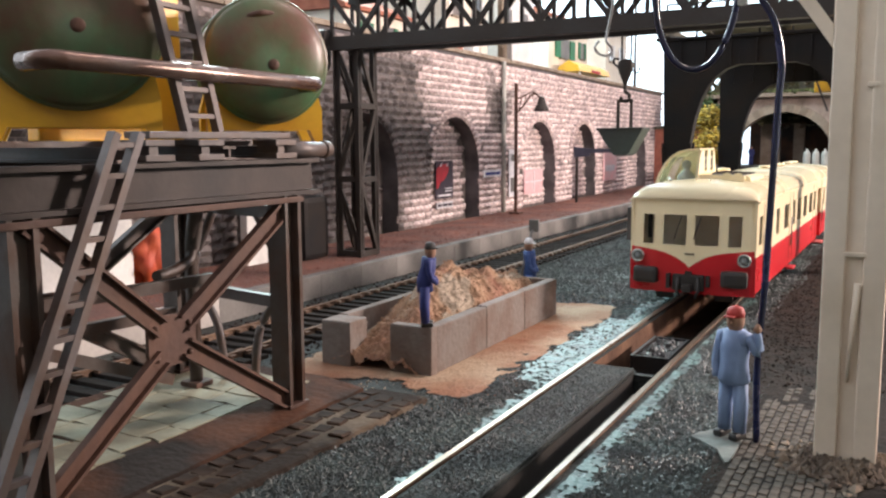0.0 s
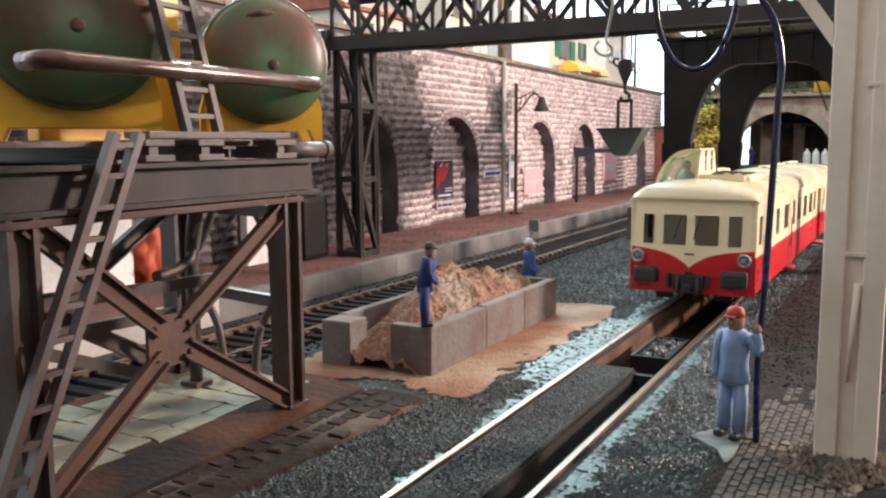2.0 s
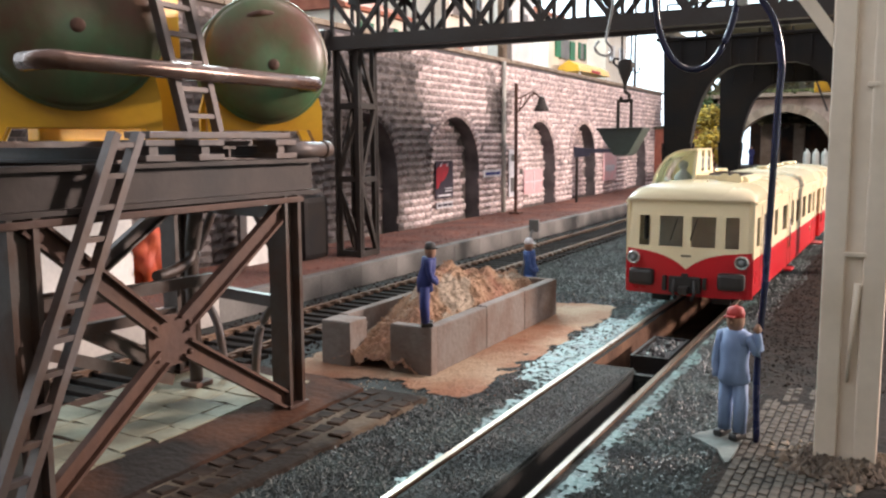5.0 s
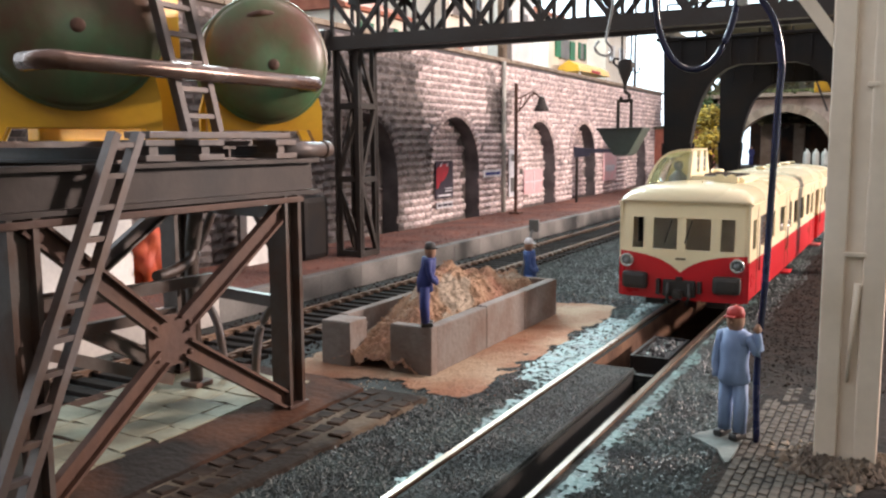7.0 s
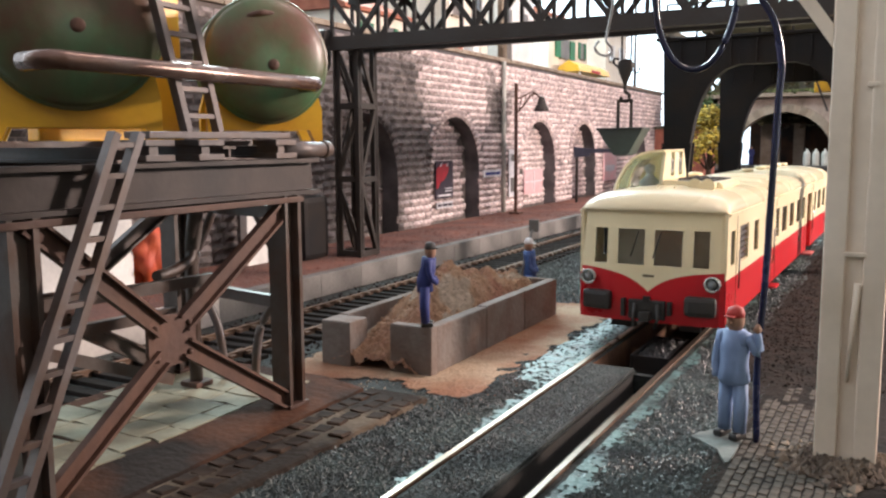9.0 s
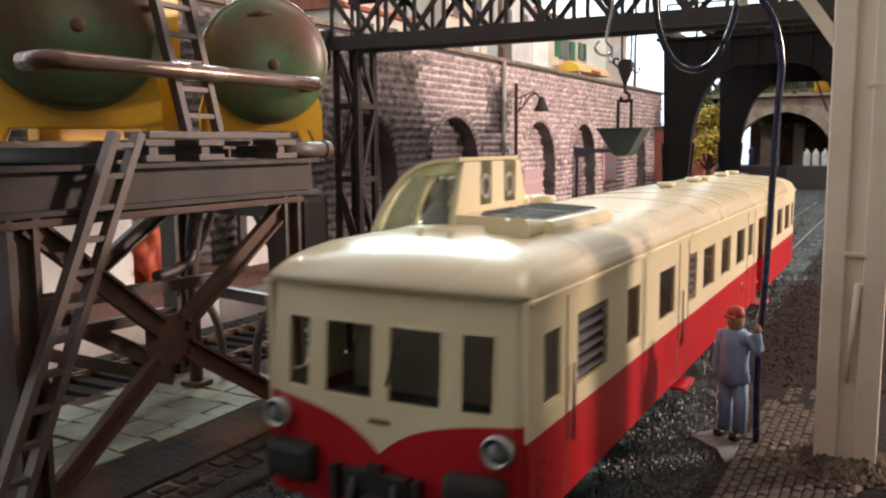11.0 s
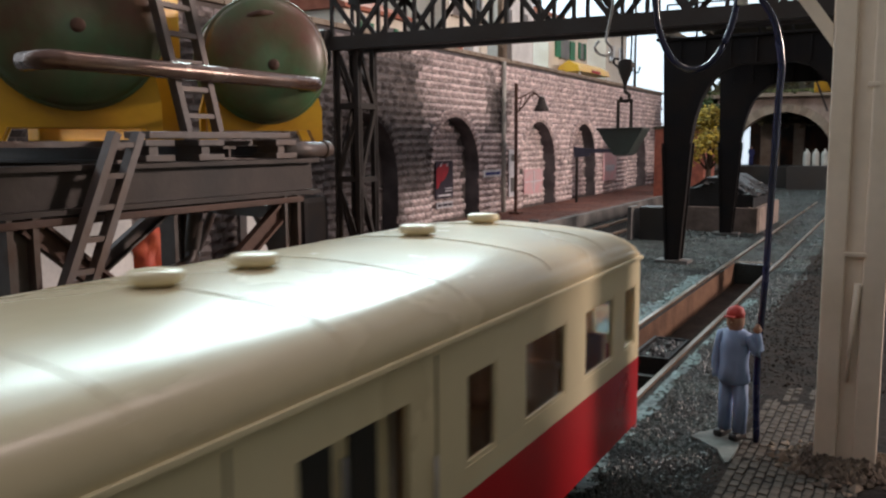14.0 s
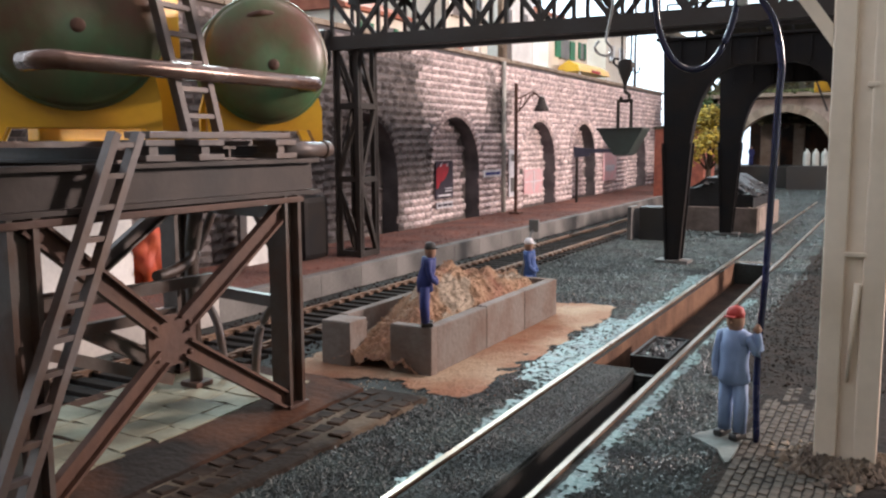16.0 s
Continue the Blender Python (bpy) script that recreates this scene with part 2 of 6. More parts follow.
def part(name, bm, mat, parent=None, label=""):
    ob = new(name, mesh_of(name, bm, mat))
    if parent:
        ob.parent = parent
    return tagged(ob, label)


def thing(name, loc, label, category, group="", kind="", rz=0):
    ob = new(name)
    ob.empty_display_size = 0.002
    ob.matrix_world = pose(loc[0] * MM, loc[1] * MM, loc[2] * MM, 0, 0, rz)
    return tagged(ob, label, category, group, kind)


def solid(name, bm, mat, loc, label, category, group="", kind="", rz=0):
    ob = part(name, bm, mat)
    ob.matrix_world = pose(loc[0] * MM, loc[1] * MM, loc[2] * MM, 0, 0, rz)
    return tagged(ob, label, category, group, kind)


def B():
    return bmesh.new()


def grains(name, mat, spots, parent=None):
    """many small stones in one mesh: spots are (x, y, z, size)."""
    base = np.array([(1, 0, 0), (-1, 0, 0), (0, 1, 0), (0, -1, 0), (0, 0, 1), (0, 0, -1)], float)
    tri = np.array([(0, 2, 4), (2, 1, 4), (1, 3, 4), (3, 0, 4), (2, 0, 5), (1, 2, 5), (3, 1, 5), (0, 3, 5)])
    s = np.array(spots, float)
    n = len(s)
    g = np.random.RandomState(5)
    v = base[None] * s[:, 3][:, None, None] * g.uniform(0.55, 1.25, (n, 6, 1)) + g.normal(0, 0.16, (n, 6, 3)) * s[:, 3][:, None, None]
    a = g.uniform(0, 6.28, n)
    c, d = np.cos(a)[:, None], np.sin(a)[:, None]
    x, y = v[..., 0] * c - v[..., 1] * d, v[..., 0] * d + v[..., 1] * c
    v = np.stack([x, y, v[..., 2] * 0.8], -1) + s[:, None, :3]
    f = (tri[None] + 6 * np.arange(n)[:, None, None]).reshape(-1, 3)
    me = bpy.data.meshes.new(name)
    me.from_pydata((v.reshape(-1, 3) * MM).tolist(), [], f.tolist())
    me.materials.append(mat)
    ob = new(name, me)
    if parent:
        ob.parent = parent
    return ob


# ---- ground, tracks, platform ----
TRACK_X, LEFT_X = -48.96, -134.3
PIT0, PIT1 = 167.0, 338.0


def build_ground():
    bm = B()
    # one sheet with the pit of the main track left open
    xs = [-1900, -420, -170, TRACK_X - 7.0, TRACK_X + 2.9, TRACK_X + 7.0, 150, 1900]
    ys = [-1900, -150, PIT0, PIT1, 700, 1900]
    g = {(i, j): bm.verts.new((x, y, -0.7)) for i, x in enumerate(xs) for j, y in enumerate(ys)}
    for i in range(len(xs) - 1):
        for j in range(len(ys) - 1):
            if i in (3, 4) and j == 2 or i == 4 and j == 1:
                continue
            bm.faces.new((g[i, j], g[i + 1, j], g[i + 1, j + 1], g[i, j + 1]))
    ob = solid("ground", bm, GROUND, (0, 0, 0), "dark ballast bed of the model railway yard", "ground", kind="structure")
    # pit walls and floor
    pit = thing("ash_pit", (0, 0, 0), "brown-walled ash pit sunk between the rails", "pit", kind="structure")
    bm = B()
    box(bm, (TRACK_X, (PIT0 + PIT1) / 2, -9.2), (16, PIT1 - PIT0 + 4, 1))
    part("floor", bm, EARTH, pit)
    for sx in (-1, 1):
        bm = B()
        box(bm, (TRACK_X + sx * 7.5, (PIT0 + PIT1) / 2, -4.8), (1.0, PIT1 - PIT0 + 4, 7.9))
        part("side_wall", bm, PITW, pit, "rust-stained tan side wall")
    for y in (PIT0 - 1.0, PIT1 + 1.0):
        bm = B()
        box(bm, (TRACK_X, y, -4.9), (13.8, 1.6, 7.8))
        part("end_wall", bm, GROUND, pit)
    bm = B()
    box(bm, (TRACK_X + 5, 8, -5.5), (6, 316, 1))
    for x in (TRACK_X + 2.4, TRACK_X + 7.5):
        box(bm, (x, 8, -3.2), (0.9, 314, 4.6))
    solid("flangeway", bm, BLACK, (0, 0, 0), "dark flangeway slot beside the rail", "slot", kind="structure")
    return ob


def scatter(n, x0, x1, y0, y1, keep, size, z=-0.7):
    out = []
    for _ in range(n):
        x, y = rnd.uniform(x0, x1), rnd.uniform(y0, y1)
        if keep(x, y):
            s = rnd.uniform(*size)
            out.append((x, y, z + s * 0.3, s))
    return out


def in_bin(x, y):
    return -108 < x < -80 and 142 < y < 216


def wob(x, y, s=0.06):
    return noise.noise(Vector((x * s, y * s, 3.1)))


def sandy(x, y):
    """the spill of sand round the bin."""
    d = max(-112 - x, x + 68.5 + max(0, 190 - y) * 0.035, 134 - y, y - 230)
    return d + 7 * wob(x, y, 0.05) + 3 * wob(y, x, 0.3) < 0


def build_ground_cover():
    # glue patches along the rails that carry the painted teal sheen
    glue_a = lambda x, y: wob(y, x, 0.8) < 0.28 and x > -62.6 + max(0, (160 - y) * 0.075) + 5 * wob(x, y, 0.045) + 2.4 * wob(y, x, 0.35) - (5 if 150 < y < 215 else 0)
    glue_b = lambda x, y: wob(y, x, 0.8) < 0.28 and x < -36.6 + 3.0 * wob(x, y, 0.05) + 1.8 * wob(y, x, 0.35)
    stained = lambda x, y: (-72 < x < -57.2 and glue_a(x, y)) or (-40 < x < -30 and glue_b(x, y))
    near = lambda x, y: abs(abs(x - TRACK_X) - 8.3) > 1.6 and not (abs(x - TRACK_X) < 8 and PIT0 - 2 < y < PIT1 + 2)
    clear = lambda x, y: near(x, y) and not sandy(x, y) and not in_bin(x, y) and not (stained(x, y) and rnd.random() < 0.86) and x < (-20 if y < 168 else -29) + 5 * wob(x, y, 0.05)
    spots = scatter(80000, -78, 0, 78, 235, lambda x, y: clear(x, y) and not (-47 < x < -38 and y < 167) and not (x > -20.5 and 110 < y < 168), (0.18, 0.42))
    spots += scatter(42000, -122, -12, 225, 420, lambda x, y: clear(x, y) and x < -10 and abs(x - LEFT_X) > 12, (0.25, 0.55))
    spots += scatter(16000, -122, 60, 400, 880, clear, (0.5, 1.1))
    ob = grains("ballast", BALLAST, spots)
    tagged(ob, "loose black-green ballast stones between and beside the rails", "ballast", kind="stuff")
    # earth on the far side of the main track
    spots = scatter(26000, -34, 45, 168, 420, lambda x, y: near(x, y) and x > -36 + 0.02 * y, (0.25, 0.6))
    ob = grains("loose_earth", island(EARTH, 0.4), spots)
    tagged(ob, "brown earth and grit beside the track", "grit", kind="stuff")
    spots = scatter(14000, -125, -60, 128, 245, lambda x, y: sandy(x, y) and not in_bin(x, y), (0.1, 0.28))
    spots += scatter(2500, -112, -60, 126, 250, lambda x, y: not in_bin(x, y), (0.12, 0.3))
    ob = grains("spilled_sand", SAND, spots)
    tagged(ob, "ochre sand spilled round the concrete bin", "sand", kind="stuff")
    spots = scatter(5200, -157, -112, 60, 620, lambda x, y: abs(abs(x - LEFT_X) - 8.3) > 1.2, (0.3, 0.7), z=-0.9)
    ob = grains("track_ballast", island(EARTH, 0.2), spots)
    tagged(ob, "brown ballast round the sleepers of the platform track", "ballast", kind="stuff")
    # thin sheets of sand, earth and dried glue, the glue's cool sheen painted teal
    for name, mat, x0, x1, y0, y1, z, test, lab in (
            ("sand_sheet", SANDF, -126, -60, 124, 246, -0.45, sandy, "thin ochre sand on the yard floor"),
            ("glue_stain", TEAL, -72, -57.2, 60, 300, -0.5, glue_a, "dried glue along the rail, cool light's sheen painted on it in teal"),
            ("glue_stain", TEAL, -39, -30, 60, 260, -0.5, glue_b, "dried glue along the rail, cool light's sheen painted on it in teal"),
            ("earth_sheet", EARTH, -40, 120, 90, 700, -0.42, lambda x, y: x > -30 + 4 * wob(x, y, 0.05) + (0 if y > 170 else 6), "brown earth beside the main track")):
        bm = B()
        step = 0.6 if "glue" in name else 0.8 if "earth" not in name else 2.5
        cells = {}
        nx, ny = int((x1 - x0) / step), int((y1 - y0) / step)
        for i in range(nx):
            for j in range(ny):
                if test(x0 + (i + 0.5) * step, y0 + (j + 0.5) * step):
                    q = []
                    for a, b in ((0, 0), (1, 0), (1, 1), (0, 1)):
                        k = (i + a, j + b)
                        if k not in cells:
                            x, y = x0 + k[0] * step, y0 + k[1] * step
                            cells[k] = bm.verts.new((x + 0.5 * wob(x, y, 0.9), y + 0.5 * wob(y, x, 0.9), z + 0.15 * wob(x, y, 0.4)))
                        q.append(cells[k])
                    bm.faces.new(q)
        solid(name, bm, mat, (0, 0, 0), lab, "sand" if "sand" in name else "stain", kind="structure")


def rail_mesh(length):
    bm = B()
    prof = [(-1.1, -2.4), (1.1, -2.4), (1.1, -2.0), (0.3, -1.7), (0.3, -0.7), (0.45, -0.05), (-0.45, -0.05), (-0.3, -0.7), (-0.3, -1.7), (-1.1, -2.0)]
    prism(bm, prof, "y", 0, length)
    return bm


def build_track(name, x, y0, y1, label, sleepers):
    t = thing(name, (x, 0, 1.0 if sleepers else 0), label, "railway track")
    for s in (-1, 1):
        bm = rail_mesh(y1 - y0)
        for v in bm.verts:
            v.co += Vector((s * 8.3, y0, 0))
        part("rail", bm, RAILS, t)
        bm = B()
        box(bm, (s * 8.3, (y0 + y1) / 2, -0.02), (1.0, y1 - y0, 0.3), bevel=0.08)
        part("rail_head", bm, RAILS if sleepers else RAIL, t, "" if sleepers else "bright worn running surface")
    if sleepers:
        bm = B()
        box(bm, (0, 0, 0), (28, 2.6, 1.4), bevel=0.15)
        me = mesh_of("sleeper", bm, SLEEP)
        bm = B()
        box(bm, (0, 0, 0), (1.5, 1.9, 0.8))
        mc = mesh_of("rail_chair", bm, RAILS)
        y = y0 + 3
        n = 0
        while y < y1 and n < 142:
            ob = new("sleeper", me)
            ob.parent = t
            ob.location = (rnd.uniform(-.3, .3) * MM, y * MM, -1.5 * MM)
            for s in (-1, 1):
                for o in (-1, 1):
                    ch = new("rail_chair", mc)
                    ch.parent = ob
                    ch.location = ((s * 8.3 + o * 1.1) * MM, 0, 0.9 * MM)
            y += 5.2
            n += 1
    return t


def build_infill():
    """raised ballast infill between the main rails, with the dark flangeway slot."""
    bm = B()
    box(bm, (TRACK_X - 2.2, 60, -0.35), (9.8, 213, 0.8), bevel=0.35)
    fill = thing("track_infill", (0, 0, 0), "black gravel panel between the running rails", "track infill")
    part("panel", bm, GROUND, fill)
    spots = [(x, y, 0.03, q) for x, y, z, q in scatter(12000, TRACK_X - 6.6, TRACK_X + 2.3, 60, 166, lambda x, y: True, (0.13, 0.32))]
    tagged(grains("gravel", BALLAST, spots, fill), kind="stuff")
    # black box of ashes standing in the pit
    t = thing("ash_tub", (TRACK_X + 1.9, 191, -8.7), "black open tub full of ash in the pit", "tub")
    bm = B()
    for sx in (-1, 1):
        box(bm, (sx * 3.9, 0, 3.9), (0.7, 21, 7.8), bevel=0.15)
        box(bm, (0, sx * 10.1, 3.9), (7.0, 0.7, 7.8), bevel=0.15)
    box(bm, (0, 0, 0.4), (7.0, 19.4, 0.8))
    part("body", bm, PORTALK, t)
    spots = [(rnd.uniform(-3.2, 3.2), rnd.uniform(-9.4, 9.4), rnd.uniform(6.2, 7.5), rnd.uniform(.4, .8)) for _ in range(600)]
    ob = grains("ash", COAL, spots, t)
    bm = B()
    box(bm, (0, 0, 3.7), (6.9, 19.3, 5.6))
    part("ash_fill", bm, COAL, t)
    # timber cross pieces at the pit's end
    for y in (PIT1 + 2,):
        bm = B()
        box(bm, (TRACK_X, y, -0.5), (13.0, 2.2, 0.5), bevel=0.15)
        solid("pit_edge", bm, CONC, (0, 0, 0), "grey concrete edge across the pit's end", "pit edge")


def wall_x(y):
    return -202.0 - 0.0186 * (y - 310)


def build_platform():
    bm = B()
    prism(bm, [(-158.2, -100), (wall_x(-100) - 1, -100), (wall_x(860) - 1, 860), (-158.2, 860)], "z", -2, 5.9)
    solid("platform", bm, PLAT, (0, 0, 0), "red-brown grit platform along the stone wall", "platform", kind="structure")
    t = thing("platform_kerb", (0, 0, 0), "grey stone kerb edging the platform", "kerb", kind="structure")
    bm = B()
    box(bm, (0, 0, 0), (4.0, 21.92, 7.6), bevel=0.14)
    me = mesh_of("kerb_stone", bm, KERB)
    # the first twelve stones are paler than the rest
    paler = me.copy()
    paler.materials[0] = material("pale_kerb", (0.52, 0.49, 0.46), 0.85, second=(0.36, 0.33, 0.31), mix=0.6, blotch=70, bump=0.3)
    for i in range(44):
        ob = new("kerb_stone", paler if i < 12 else me)
        ob.parent = t
        ob.matrix_world = pose(-157.2 * MM, (-90 + i * 22) * MM, (2.5 + rnd.uniform(-.1, .1)) * MM)
    spots = scatter(6000, -203, -160, 150, 700, lambda x, y: x > wall_x(y), (0.15, 0.4), z=5.85)
    tagged(grains("platform_grit", island(PLAT, 0.4), spots), "red-brown grit on the platform", "grit", kind="stuff")


# ---- stone retaining wall with blind arches ----
ARCHES = [(300.0, 29.0), (388.0, 28.0), (507.5, 29.0), (597.5, 28.0), (746.0, 33.0)]
CROWN, TOP = 59.0, 91.5
WY0, WY1 = 120.0, 836.0


def arch_half(z, hw):
    spring = CROWN - hw
    if z <= spring:
        return hw
    if z >= CROWN:
        return 0.0
    return math.sqrt(max(0, hw * hw - (z - spring) ** 2))


def stone_mesh(i, L, Hh):
    r = random.Random(i)
    bm = B()
    nx, ny = 4, 2
    g = {}
    for a in range(nx + 1):
        for b in range(ny + 1):
            edge = a in (0, nx) or b in (0, ny)
            g[a, b] = bm.verts.new((0.1 if edge else 1.15 + r.uniform(-.4, .8), (a / nx - .5) * L + (r.uniform(-.3, .3) if not edge else r.uniform(-.12, .12)), (b / ny - .5) * Hh + r.uniform(-.16, .16)))
    for a in range(nx):
        for b in range(ny):
            bm.faces.new((g[a, b], g[a + 1, b], g[a + 1, b + 1], g[a, b + 1]))
    ring = [(a, 0) for a in range(nx + 1)] + [(nx, b) for b in range(1, ny + 1)] + [(a, ny) for a in range(nx - 1, -1, -1)] + [(0, b) for b in range(ny - 1, 0, -1)]
    back = [bm.verts.new((-0.6, g[k].co.y, g[k].co.z)) for k in ring]
    n = len(ring)
    for k in range(n):
        bm.faces.new((g[ring[k]], back[k], back[(k + 1) % n], g[ring[(k + 1) % n]]))
    return mesh_of("stone", bm, STONE)


def soot_shaded(y, z):
    """old soot over the first arches, and painted shade on the wall's left end."""
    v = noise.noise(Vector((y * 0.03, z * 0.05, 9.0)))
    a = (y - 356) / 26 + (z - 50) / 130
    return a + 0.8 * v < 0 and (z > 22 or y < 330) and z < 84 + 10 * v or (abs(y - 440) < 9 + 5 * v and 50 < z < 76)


def build_wall():
    w = thing("wall_stone", (0, 0, 0), "pink-grey rough stone retaining wall with blind arches", "wall", kind="structure")
    # backing with real recesses: a row of uprights cut along the arch line
    bm = B()
    def slab(y0, y1, z0, z1, d0=-8.0, d1=0.0):
        vs = [(wall_x(y) + d, y, z) for z in (z0, z1) for y, d in ((y0, d0), (y1, d0), (y1, d1), (y0, d1))]
        v = [bm.verts.new(p) for p in vs]
        for q in ((0, 1, 2, 3), (7, 6, 5, 4), (0, 4, 5, 1), (1, 5, 6, 2), (2, 6, 7, 3), (3, 7, 4, 0)):
            bm.faces.new([v[i] for i in q])
    edges = [WY0]
    for c, hw in ARCHES:
        edges += [c - hw, c + hw]
    edges.append(WY1)
    for k in range(0, len(edges), 2):
        slab(edges[k], edges[k + 1], 0, TOP)
    slab(WY0, WY1, 0, TOP, -20.0, -8.0)
    part("backing", bm, MORTAR, w)
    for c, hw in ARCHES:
        # spandrel above the opening, its soffit is the dark grey reveal
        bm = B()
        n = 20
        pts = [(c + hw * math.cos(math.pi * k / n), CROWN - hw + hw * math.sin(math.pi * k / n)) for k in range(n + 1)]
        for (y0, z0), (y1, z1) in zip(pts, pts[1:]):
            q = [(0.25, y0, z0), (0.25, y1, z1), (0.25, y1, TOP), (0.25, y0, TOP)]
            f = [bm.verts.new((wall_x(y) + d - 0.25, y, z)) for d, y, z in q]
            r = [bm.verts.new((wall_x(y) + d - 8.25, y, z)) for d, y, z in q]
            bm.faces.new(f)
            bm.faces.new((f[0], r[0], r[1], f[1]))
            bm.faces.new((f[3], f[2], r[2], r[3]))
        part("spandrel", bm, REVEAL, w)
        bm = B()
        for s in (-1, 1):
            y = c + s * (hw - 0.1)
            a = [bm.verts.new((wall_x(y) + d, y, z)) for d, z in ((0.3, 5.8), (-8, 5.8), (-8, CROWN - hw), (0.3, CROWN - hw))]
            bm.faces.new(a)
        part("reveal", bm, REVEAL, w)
    # stones, row by row
    meshes = {(L, i): stone_mesh(i + 10 * L, L, 3.1) for L in (5, 7, 9) for i in range(5)}
    darkest, greyed = {}, {}
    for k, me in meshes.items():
        darkest[k], greyed[k] = me.copy(), me.copy()
        darkest[k].materials[0], greyed[k].materials[0] = SOOT_SHADE, SOOT_SHADE_MID
    stones = []
    rows = int((TOP - 6) / 3.5)
    for r in range(rows):
        z = 6 + 3.5 * (r + 0.5)
        y = WY0 + rnd.uniform(0, 6)
        while y < WY1 - 4:
            L = rnd.choice((5, 7, 7, 9))
            yc = y + L / 2
            depth = 0.0
            for c, hw in ARCHES:
                h = arch_half(z - 1, hw)
                ring = arch_half(min(z, CROWN + 3.9), hw + 4) if z > CROWN - hw else hw
                if abs(yc - c) < hw + 4.5 and z < CROWN + 4.5:
                    if abs(yc - c) < h - L * 0.35:
                        depth = -8.0
                    elif z > CROWN - hw and math.hypot(yc - c, z - CROWN + hw) < hw + 5.0:
                        depth = None
                    elif abs(yc - c) < hw + L * 0.4 and z <= CROWN - hw:
                        depth = None if abs(yc - c) < hw + L * 0.3 else 0.0
                    break
            if depth is not None:
                stones.append((yc, z, depth, L, rnd.randrange(5), rnd.uniform(-.25, .25)))
            y += L + 0.5
    for c, hw in ARCHES:
        for k in range(27):
            a = math.pi * (k + 0.5) / 27
            stones.append((c + (hw + 2.6) * math.cos(a), CROWN - hw + (hw + 2.6) * math.sin(a), 0.05, 5, rnd.randrange(5), a))
        for s in (-1, 1):
            for k in range(int((CROWN - hw - 6) / 3.5)):
                stones.append((c + s * (hw + 2.4), 7.8 + 3.5 * k, 0.02, 5, rnd.randrange(5), 0.0))
    stones.sort(key=lambda s: math.hypot(s[0] - 385, (s[1] - 40) * 1.3))
    quoin = []
    for n, (y, z, d, L, i, tilt) in enumerate(stones):
        m = Matrix.Translation((wall_x(y) + d, y, z)) @ Matrix.Rotation(tilt if abs(tilt) > 0.3 else tilt * 0.06, 4, "X") @ Matrix.Rotation(radians(1.066), 4, "Z")
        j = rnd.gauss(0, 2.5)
        dark_level = 2 if soot_shaded(y + j, z) else 1 if soot_shaded(y - 9 + j, z) or soot_shaded(y + 4, z - 5 + j) else 0
        me = (meshes, greyed, darkest)[dark_level][L, i]
        if n < 300:
            ob = new("stone", me)
            ob.parent = w
            m.translation *= MM
            ob.matrix_world = m
        else:
            quoin.append((m, me, dark_level))
    for dark_level, name, mat in ((0, "far_stones", STONEJ), (1, "greyed_stones", SOOT_SHADE_MID), (2, "sooty_stones", SOOT_SHADE)):
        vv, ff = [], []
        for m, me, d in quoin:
            if d != dark_level:
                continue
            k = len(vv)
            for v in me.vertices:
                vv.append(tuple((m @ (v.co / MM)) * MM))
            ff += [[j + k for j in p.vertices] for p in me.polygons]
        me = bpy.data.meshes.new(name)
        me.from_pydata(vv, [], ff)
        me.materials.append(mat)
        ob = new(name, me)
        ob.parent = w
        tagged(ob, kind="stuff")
    # coping
    bm = B()
    box(bm, (0, 0, 0), (6, 15.6, 2.2), bevel=0.4)
    me = mesh_of("coping_stone", bm, CONC)
    for k in range(45):
        y = WY0 + 8 + 16 * k
        ob = new("coping_stone", me)
        ob.parent = w
        ob.matrix_world = pose((wall_x(y) - 1.2) * MM, y * MM, (TOP + 1.0) * MM, 0, 0, 1.066)
    # down pipe
    bm = B()
    rod(bm, [(wall_x(445) + 2.2, 445, 5.9), (wall_x(445) + 2.2, 445, TOP)], 1.3, 8)
    for z in (20, 45, 70):
        box(bm, (wall_x(445) + 1.8, 445, z), (3.0, 3.6, 1.2))
    solid("down_pipe", bm, DULLW, (0, 0, 0), "pale grey drain pipe fixed to the stone wall", "pipe")


def poster(name, y0, y1, z0, z1, mat, label, depth=1.9, marks=()):
    t = thing(name, (wall_x((y0 + y1) / 2) + depth, (y0 + y1) / 2, z0), label, "poster", rz=1.066)
    w, h = y1 - y0, z1 - z0
    bm = B()
    box(bm, (0, 0, h / 2), (0.5, w, h))
    part("sheet", bm, mat, t)
    for (a, b, c, d, mm) in marks:
        bm = B()
        box(bm, (0.35, (a + b) / 2 * w - w / 2, (c + d) / 2 * h), (0.25, (b - a) * w, (d - c) * h))
        part("printed_bar", bm, mm, t)
    return t


